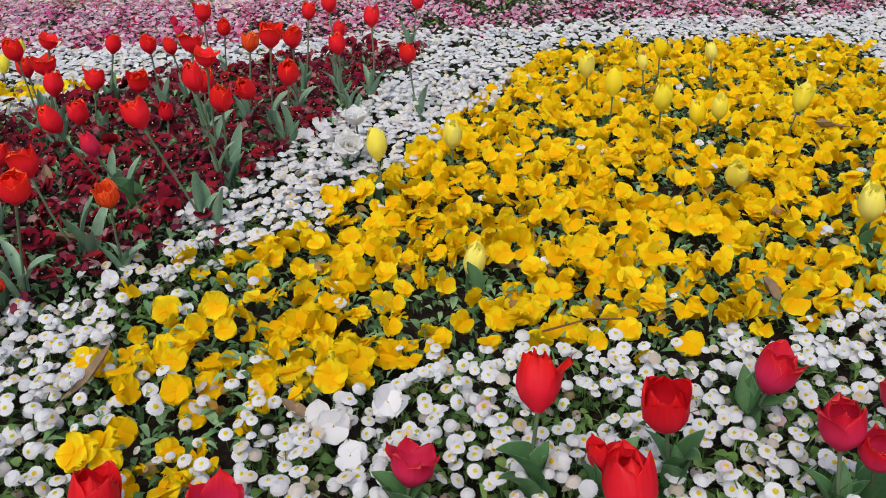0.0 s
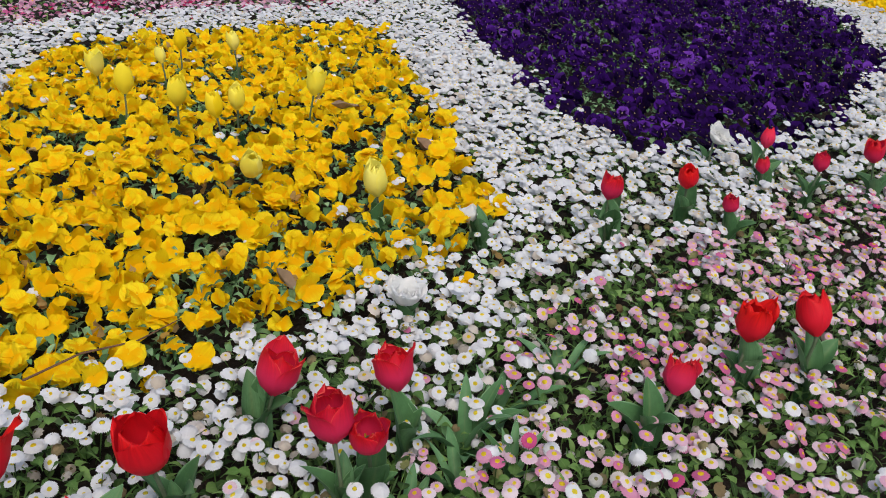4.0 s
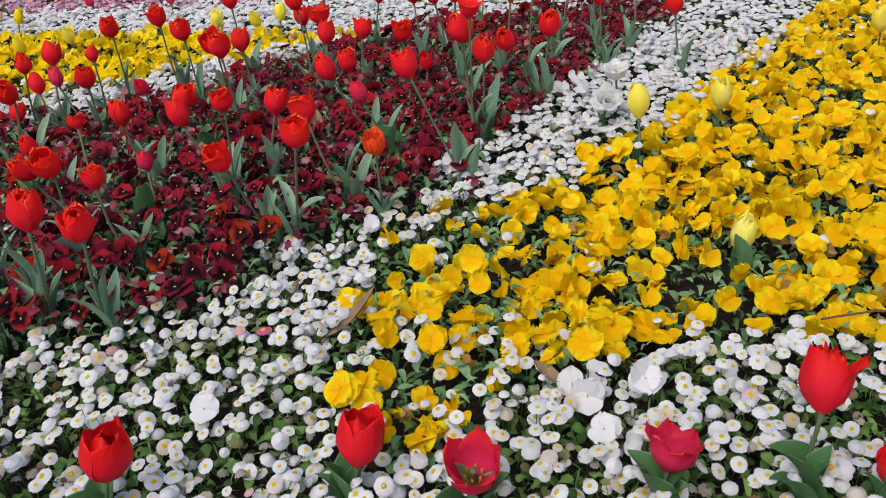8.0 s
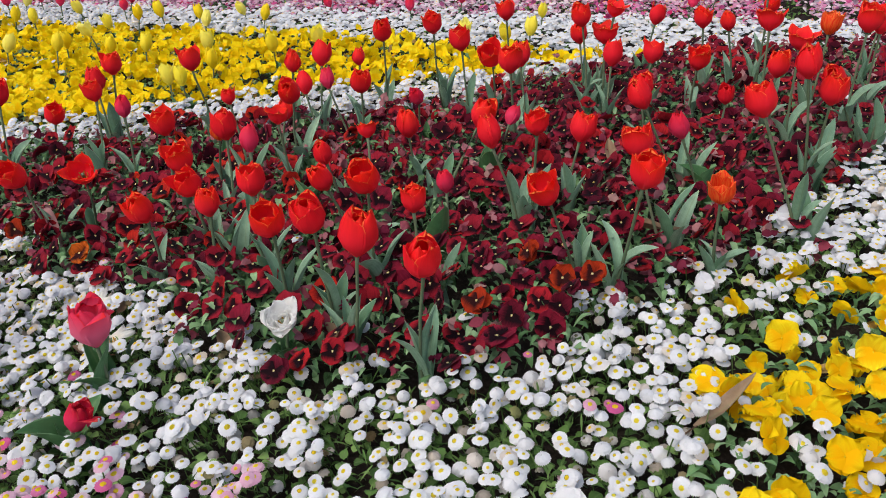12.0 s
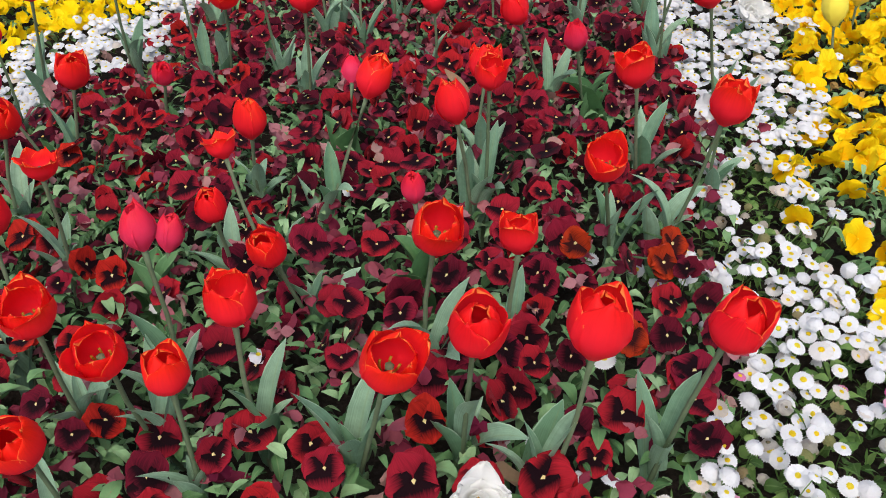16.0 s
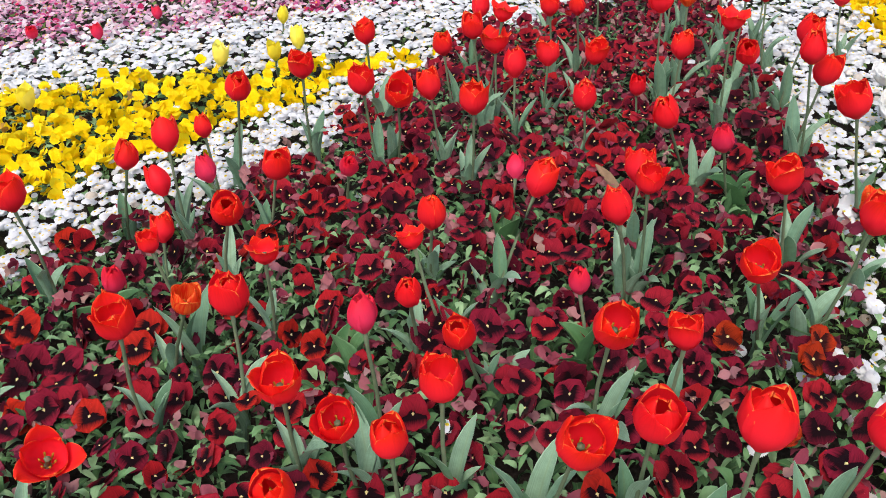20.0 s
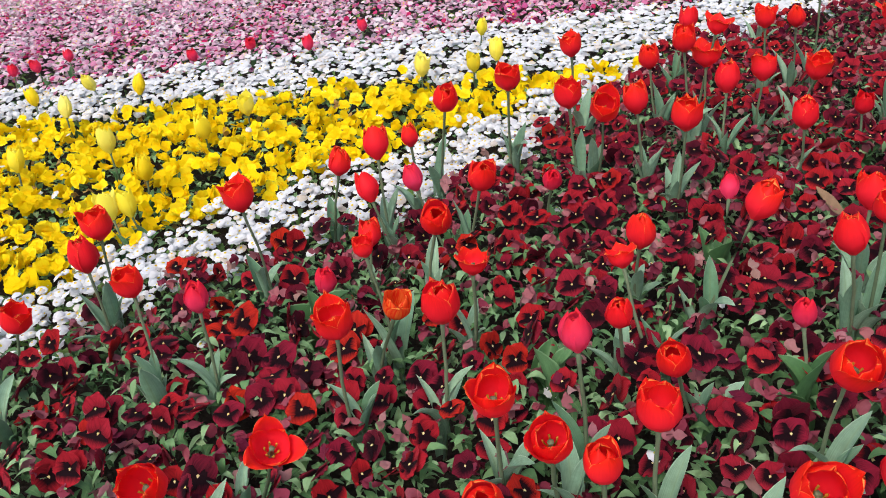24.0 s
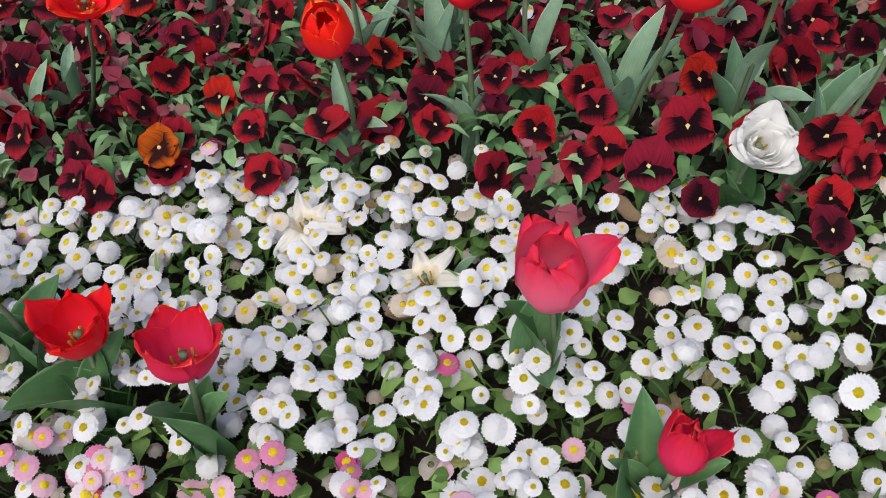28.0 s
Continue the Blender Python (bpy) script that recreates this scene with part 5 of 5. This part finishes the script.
pansies([2], 312, 0.0285, "red_pansies", "dark red velvet pansy facing the light", RED_PANSY, PALE_EYE, 0.05, ((-2.1, -0.9), (0.95, 1.55)), "dark red pansies under the tulips", 0.085, 100, low=0.144, lean=(0.72, 0.38), spread_az=1.0, mean_az=-0.35, limit=180, loose=0.35, fine=(6, 6), faces=BROAD_FACES + SIDE_FACES)
pansies([1, 5], 600, 0.0285, "yellow_pansies", "golden yellow pansy with wavy petals", YELLOW_PANSY, YELLOW_EYE, 0.15, ((-0.8, 1.3), (0.85, 1.62)), "yellow pansies in the front bed", 0.05, 200, low=0.115, lean=(0.85, 0.45), spread_az=1.6, limit=110, loose=0.65)
pansies([3], 740, 0.0245, "lemon_pansies", "lemon yellow pansy with wavy petals", LEMON_PANSY, YELLOW_EYE, 0.13, ((-3.0, -2.4), (2.1, 2.4)), "yellow pansies behind the red bed", 0.05, 240, low=0.115, lean=(0.75, 0.4), spread_az=1.4, limit=30, loose=0.5)
pansies([4], 400, 0.028, "purple_pansies", "deep purple pansy with a pale eye", PURPLE_PANSY, PALE_EYE, 0.06, ((1.8, 2.9), (1.7, 2.1)), "purple pansies", 0.08, 300, limit=30)

for wanted, mat, name, label, dens in (([2], SPENT_PANSY, "withered_pansies", "withered dusky red pansies hanging among the leaves", 360), ([2], PALE_SPENT, "withered_pansies", "pale pink dried pansies among the dark red ones", 190), ([1, 3], SPENT_YELLOW, "withered_pansies", "withered brownish yellow pansies", 50)):
    x, y = spread(-5.2, 2.2, 0.9, 4.1, dens)
    keep = np.isin(bed_of(x, y), wanted)
    if mat is PALE_SPENT:
        keep &= (wavy(x, y, 0.35, 44) > np.where(x > -1.75, -0.05, 0.3)) & (y > 1.45)
    x, y = x[keep], y[keep]
    n = len(x)
    strewn(name, [folded_form(k) for k in range(5)], rng.choice(5, n), np.stack([x, y, np.where(np.isin(wanted[0], [2]), 0.139, 0.1) + rng.normal(0, 0.015, n)], -1), turned(rng.uniform(0, 6.28, n), rng.uniform(0.2, 1.6, n), rng.uniform(0, 6.28, n)),
           0.024 * rng.uniform(0.7, 1.2, n), rng.random(n), [mat], label, "pansies")


# ---------------------------------------------------------------- leaves
def foliage(wanted, density, forms, mat, name, label, box, low, high, size, seed, tilt=(0.2, 1.1)):
    x, y = spread(*box, density)
    keep = np.isin(bed_of(x, y), wanted)
    x, y = x[keep], y[keep]
    n = len(x)
    strewn(name, forms, rng.choice(len(forms), n), np.stack([x, y, rng.uniform(low, high, n)], -1), turned(rng.uniform(0, 6.28, n), rng.uniform(*tilt, n), rng.normal(0, 0.3, n)),
           size * rng.uniform(0.7, 1.25, n), rng.random(n), [mat], label, "leaves")


PANSY_LEAF = [leaf_form(1.1, 0.18, 0.35, (0.2, 1.1), 2, 4, 1.0, 0.3, 0.12), leaf_form(1.05, 0.21, 0.25, (0.3, 1.4), 2, 5, 0.9, 0.3, 0.1), leaf_form(1.15, 0.14, 0.4, (0.1, 0.8), 2, 5, 1.0, 0.2, 0.1), leaf_form(0.8, 0.11, 0.5, (0.1, 1.0), 2, 5, 1.0, 0.2), leaf_form(1.0, 0.18, 0.5, (0.3, 1.6), 2, 5, 1.1, 0.3, 0.15)]
LOW_LEAF = [leaf_form(1.0, 0.23, 0.35, (0.2, 1.1), 2, 3, 1.0, 0.3), leaf_form(1.1, 0.16, 0.4, (0.1, 0.8), 2, 3, 1.0, 0.2), leaf_form(0.9, 0.26, 0.25, (0.3, 1.4), 2, 3, 0.9, 0.3)]
FAR_LEAF = [leaf_form(1.0, 0.26, 0.25, (0.2, 1.0), 2, 2, 1.4, 0.5), leaf_form(1.0, 0.22, 0.3, (0.4, 1.5), 2, 2, 1.5, 0.5)]
DAISY_LEAF = [leaf_form(1.0, 0.22, 0.25, (0.2, 1.0), 2, 5, 1.5, 0.5, 0.12), leaf_form(1.1, 0.14, 0.3, (0.4, 1.5), 2, 5, 1.6, 0.5, 0.1), leaf_form(1.0, 0.26, 0.2, (0.1, 0.9), 2, 5, 1.4, 0.4, 0.12), leaf_form(1.25, 0.05, 0.3, (0.1, 0.6), 2, 5, 1.0, 0.4)]
foliage([2], 2400, LOW_LEAF, PANSY_GREEN, "pansy_leaves", "small green pansy leaves under the far red flowers", (-3.3, -1.4, 2.0, 4.0), 0.055, 0.136, 0.036, 8)
foliage([2], 2400, LOW_LEAF, PANSY_GREEN, "pansy_leaves", "small green pansy leaves deep under the red flowers", (-1.4, 0.1, 2.0, 4.0), 0.05, 0.138, 0.036, 8)
foliage([2], 3000, PANSY_LEAF, PANSY_GREEN, "pansy_leaves", "small green pansy leaves deep under the red flowers", (-1.4, 0.1, 0.9, 2.0), 0.055, 0.14, 0.037, 8)
foliage([2], 3600, PANSY_LEAF, PANSY_GREEN, "pansy_leaves", "small green pansy leaves under the red flowers", (-3.3, -1.4, 0.9, 2.0), 0.06, 0.145, 0.037, 1)
foliage([1], 3000, PANSY_LEAF, PANSY_GREEN, "pansy_leaves", "small green pansy leaves under the nearest yellow flowers", (-0.9, 1.4, 0.8, 1.7), 0.04, 0.115, 0.036, 9)
foliage([1, 3], 1700, LOW_LEAF, PANSY_GREEN, "pansy_leaves", "small green pansy leaves under the yellow flowers", (-5.2, 2.1, 1.7, 4.2), 0.035, 0.1, 0.038, 2)
foliage([4, 5], 900, LOW_LEAF, PANSY_GREEN, "pansy_leaves", "small green pansy leaves under the purple flowers", (-8.4, 7.4, 1.7, 4.8), 0.03, 0.08, 0.036, 3)
foliage([7, 8], 4800, DAISY_LEAF, DAISY_GREEN, "daisy_leaves", "green spoon-shaped daisy leaves", (-2.6, 1.9, 0.42, 1.25), 0.04, 0.098, 0.034, 4)
foliage([7, 8], 4000, DAISY_LEAF, DAISY_GREEN, "daisy_leaves", "green spoon-shaped daisy leaves beside the red bed", (-1.2, -0.2, 1.25, 1.9), 0.035, 0.095, 0.034, 4)
foliage([7, 8], 2200, FAR_LEAF, DAISY_GREEN, "daisy_leaves", "green spoon-shaped daisy leaves", (-3.6, -1.2, 1.25, 2.3), 0.03, 0.085, 0.042, 4)
foliage([7, 8], 2200, FAR_LEAF, DAISY_GREEN, "daisy_leaves", "green spoon-shaped daisy leaves", (-0.2, 3.6, 1.25, 2.3), 0.03, 0.085, 0.042, 4)
foliage([7, 8], 2200, FAR_LEAF, DAISY_GREEN, "daisy_leaves", "green spoon-shaped daisy leaves", (-1.2, -0.2, 1.9, 2.3), 0.03, 0.085, 0.042, 4)
foliage([8], 850, FAR_LEAF, DAISY_GREEN, "daisy_leaves", "green spoon-shaped daisy leaves", (-8.9, 6.5, 2.3, 5.2), 0.03, 0.08, 0.045, 5)
foliage([6], 560, FAR_LEAF, DAISY_GREEN, "daisy_leaves", "green leaves under the pink daisies", (-9, 8.5, 2.5, 6.6), 0.03, 0.085, 0.05, 6)

# ---------------------------------------------------------------- the ends of the bed, where the same planting goes on
x, y = spread(-8.9, 8.9, 0.42, 6.5, 420)
code = bed_of(x, y, 0.05, True)
for wanted, mats, forms, name, label, size, category in ((8, [DAISY_PETAL, YELLOW_EYE], FAR_DAISY, "white_daisies", "white daisies at the ends of the bed", 0.02, "daisies"), (7, [PINK_PETAL, YELLOW_EYE], FAR_DAISY, "pink_daisies", "pink daisies along the front border", 0.018, "daisies"),
                                                         (6, [PINK_PETAL, YELLOW_EYE], FAR_DAISY, "pink_daisies", "pink daisies at the ends of the field", 0.021, "daisies"), (2, [RED_PANSY, PALE_EYE], None, "red_pansies", "dark red pansies at the end of the bed", 0.03, "pansies"),
                                                         (3, [LEMON_PANSY, YELLOW_EYE], None, "lemon_pansies", "lemon yellow pansies at the end of the bed", 0.03, "pansies"), (4, [PURPLE_PANSY, PALE_EYE], None, "purple_pansies", "purple pansies at the end of the bed", 0.03, "pansies"),
                                                         (5, [YELLOW_PANSY, YELLOW_EYE], None, "yellow_pansies", "yellow pansies in the outer bed", 0.03, "pansies")):
    sel = code == wanted
    n = int(sel.sum())
    if n:
        forms = forms or [pansy_form(600 + k, 0.08, (2, 3), 0.08, 0.4) for k in range(3)]
        strewn(name, forms, rng.choice(3, n), np.stack([x[sel], y[sel], 0.115 + rng.normal(0, 0.01, n)], -1), turned(rng.normal(0, 1.5, n), np.abs(rng.normal(0.5, 0.3, n)), rng.uniform(0, 6.28, n)), size * rng.uniform(0.8, 1.2, n), rng.random(n), mats, label, category)
x, y = spread(-8.9, 8.9, 0.42, 6.5, 260)
sel = bed_of(x, y, 0.05, True) > 0
x, y = x[sel], y[sel]
n = len(x)
strewn("outer_leaves", FAR_LEAF, rng.choice(2, n), np.stack([x, y, rng.uniform(0.03, 0.085, n)], -1), turned(rng.uniform(0, 6.28, n), rng.uniform(0.2, 1.1, n), rng.normal(0, 0.3, n)), 0.055 * rng.uniform(0.7, 1.25, n), rng.random(n), [DAISY_GREEN], "green leaves of the bedding plants", "leaves")

# ---------------------------------------------------------------- single flowers and litter that stand out
def lone_pansy(x, y, z, size, mat, eye_mat, label, group, seed, az=0.0, tilt=0.8, eye=0.1):
    d = new("pansy")
    tagged(d, label, "pansy", group)
    turn = turned(np.array([az]), np.array([tilt]), np.array([0.1 * (seed % 5 - 2)]))[0]
    d.matrix_basis = Matrix.Translation((x, y, z + float(lift(x, y)))) @ Matrix(turn.tolist()).to_4x4() @ Matrix.Scale(size, 4)
    for nm, f in pansy_petals(seed, 0.12, (7, 6), 0.7):
        part(nm, form_mesh(nm, f, [mat], 0.3 + 0.1 * (seed % 5)), d)
    part("eye", form_mesh("eye", Form().dome(eye, 0.08, 6, 2, 0.05), [eye_mat], 0.6), d)
    path = [Vector((0, 0, -0.02)), Vector((0, 0.5, -0.9)), Vector((0, 1.2, -2.6))]
    part("stalk", form_mesh("stalk", Form().tube(path, 0.06, 4), [PANSY_GREEN], 0.5), d)
    return d


for i, (x, y, z, s) in enumerate([(-0.6, 1.84, 0.15, 0.03), (-0.17, 1.01, 0.14, 0.028), (-0.14, 0.96, 0.125, 0.027), (-0.09, 1.07, 0.14, 0.03), (-0.39, 2.56, 0.15, 0.03), (-0.36, 2.47, 0.14, 0.028), (-0.43, 2.5, 0.14, 0.028),
                                  (-0.71, 1.55, 0.115, 0.021), (-0.74, 0.88, 0.13, 0.026), (-0.2, 1.06, 0.12, 0.026)]):
    lone_pansy(x, y, z, s, WHITE_PETAL, YELLOW_EYE, "plain white pansy among the daisies", "white pansies", 400 + i, rng.normal(0, 0.5), rng.uniform(0.5, 1.1), 0.06)
for i, (x, y, z) in enumerate([(-1.943, 1.152, 0.16), (-0.93, 1.37, 0.168), (-1.04, 1.24, 0.165), (-0.89, 1.42, 0.16), (-1.03, 1.45, 0.165), (-2.22, 1.2, 0.15), (-2.2, 1.28, 0.14)]):
    lone_pansy(x, y, z, 0.027, ORANGE_PANSY, PALE_EYE, "rusty orange pansy with a dark blotch", "orange pansies", 430 + 5 * i if i else 434, rng.normal(0, 0.4), rng.uniform(0.7, 1.0))


def litter(x, y, z, length, width, turn, raised, curl, label, mat, name="dry_leaf"):
    """A fallen leaf: a curled blade with a short stalk."""
    ob = new(name)
    tagged(ob, label, "dry leaf", "fallen leaves")
    ob.matrix_basis = pose(x, y, z + float(lift(x, y)), raised, 0, turn)

    def at(u, v):
        w = width * math.sin(math.pi * min(1, 0.05 + 0.93 * v)) ** 0.8
        return (u * w, length * (v - 0.5), curl * length * ((v - 0.5) ** 2) + 0.9 * abs(u) * w + 0.25 * w * math.sin(7 * v + 3 * u))

    part("blade", form_mesh("blade", Form().sheet(4, 8, at), [mat], abs(math.sin(x * 31 + y * 17))), ob)
    part("stalk", form_mesh("stalk", Form().tube([(0, -length * 0.72, curl * length * 0.3), (0, -length * 0.47, curl * length * 0.22)], 0.0012, 4), [mat], 0.2), ob)
    return ob


for x, y, z, ln, wd, tn, lf, cu in [(-0.6, 1.17, 0.13, 0.12, 0.011, -40, 32, 0.5), (-0.24, 1.08, 0.11, 0.06, 0.014, 70, 15, 1.2), (-0.2, 1.05, 0.1, 0.05, 0.014, 150, 10, 1.2), (-0.85, 1.69, 0.14, 0.12, 0.014, 110, 12, 0.4),
                                    (-1.43, 1.02, 0.105, 0.045, 0.012, 60, 25, 0.9), (-1.65, 0.91, 0.1, 0.06, 0.014, 120, 20, 0.8), (-1.72, 1.06, 0.105, 0.045, 0.01, 10, 20, 0.9), (1.28, 2.05, 0.13, 0.07, 0.022, 30, 20, 1.0),
                                    (1.22, 2.5, 0.14, 0.1, 0.02, 95, 10, 0.4), (0.66, 1.46, 0.12, 0.06, 0.016, 40, 40, 0.7), (-1.25, 1.1, 0.12, 0.05, 0.014, 80, 30, 0.8), (-1.05, 2.05, 0.15, 0.1, 0.014, 25, 20, 0.5), (-0.98, 2.7, 0.16, 0.1, 0.018, 140, 30, 0.5)]:
    litter(x, y, z, ln, wd, tn, lf, cu, "curled brown fallen leaf lying on the plants", DRY_LEAF)
for x, y, z, ln, wd, tn, lf, cu in [(-2.17, 1.26, 0.16, 0.17, 0.012, 65, 25, -1.3), (-1.38, 1.3, 0.14, 0.05, 0.012, 20, 25, 0.6), (-1.55, 1.17, 0.13, 0.05, 0.012, 100, 30, 0.8), (-1.72, 1.12, 0.13, 0.055, 0.013, 160, 25, 0.7)]:
    litter(x, y, z, ln, wd, tn, lf, cu, "withered dusky red leaf hanging over", SPENT_PANSY, "withered_leaf")

ob = new("twig", form_mesh("twig", Form().tube([(0.18, 1.31, 0.15), (0.27, 1.33, 0.165), (0.36, 1.34, 0.16), (0.44, 1.36, 0.175)], [0.0022, 0.002, 0.0017, 0.001], 5), [DRY_LEAF], 0.2))
tagged(ob, "thin brown twig lying on yellow pansies", "twig")


def weed(x, y, n, size, seed):
    r = random.Random(seed)
    ob = new("weed")
    ob.location = (x, y, 0.03 + float(lift(x, y)))
    tagged(ob, "leafy green weed growing in the daisy border", "weed", "weeds")
    for k in range(n):
        f = blade_form(size * r.uniform(0.7, 1.1), size * r.uniform(0.06, 0.09), 0.4, r.uniform(0.2, 0.7), r.uniform(0.5, 1.2), 0.3, r.uniform(-0.5, 0.5))
        part("leaf", form_mesh("leaf", f, [DEEP_LEAF], r.random()), ob, m=pose(0, 0, 0, 0, 0, 360 * k / n + r.uniform(-20, 20)))


for x, y, n, s, k in [(0.77, 0.93, 9, 0.17, 1), (0.86, 0.98, 8, 0.15, 2), (1.02, 1.02, 7, 0.14, 3), (0.72, 0.86, 7, 0.13, 4), (0.62, 0.83, 9, 0.13, 8), (0.8, 0.84, 8, 0.12, 9), (-2.3, 0.92, 6, 0.12, 5), (-1.42, 1.72, 8, 0.1, 6), (-1.62, 1.5, 8, 0.1, 7)]:
    weed(x, y, n, s, k)


def post(x, y):
    ob = new("post")
    ob.location = (x, y, -0.01)
    tagged(ob, "slim dark metal post standing on the lawn", "post", "posts behind the beds")
    part("shaft", form_mesh("shaft", Form().tube([(0, 0, 0), (0, 0, 0.5), (0, 0, 0.92)], [0.03, 0.028, 0.028], 10), [POST_PAINT], 0.3, False), ob)
    part("base_plate", form_mesh("base_plate", Form().tube([(0, 0, 0), (0, 0, 0.03)], [0.055, 0.05], 10), [POST_PAINT], 0.5, False), ob)
    part("cap", form_mesh("cap", Form().dome(0.034, 0.03, 10, 3, 0.92), [POST_PAINT], 0.6), ob)


for x, y in ((-11.7, 6.3), (-10.5, 6.35), (-9.24, 6.35), (-7.88, 6.35), (-5.05, 6.4), (-3.0, 6.42), (-0.97, 6.45), (1.1, 6.6)):
    post(x, y)

# short dry grass behind the beds
x, y = spread(-13, 2.0, 4.7, 10.0, 260)
keep = y > np.interp(x, [-12, -9, -7.66, -7, -6, -4.2, -3, -1, 3], [4.7, 4.9, 5.17, 5.45, 5.73, 5.77, 5.85, 6.0, 6.35])
x, y = x[keep], y[keep]
n = len(x)
tuft = Form()
for k in range(3):
    a = k * 2.1
    tuft.add([(0.15 * math.cos(a) - 0.05, 0.15 * math.sin(a), 0), (0.15 * math.cos(a) + 0.05, 0.15 * math.sin(a), 0), (0.4 * math.cos(a + 0.4), 0.4 * math.sin(a + 0.4), 0.9)], [(0, 1, 2)])
strewn("lawn_grass", [tuft], np.zeros(n, int), np.stack([x, y, np.full(n, -0.012)], -1), turned(rng.uniform(0, 6.28, n), np.zeros(n), rng.uniform(0, 6.28, n)), rng.uniform(0.02, 0.045, n), rng.random(n), [GRASS], "short dry yellowish grass of the lawn", "grass")
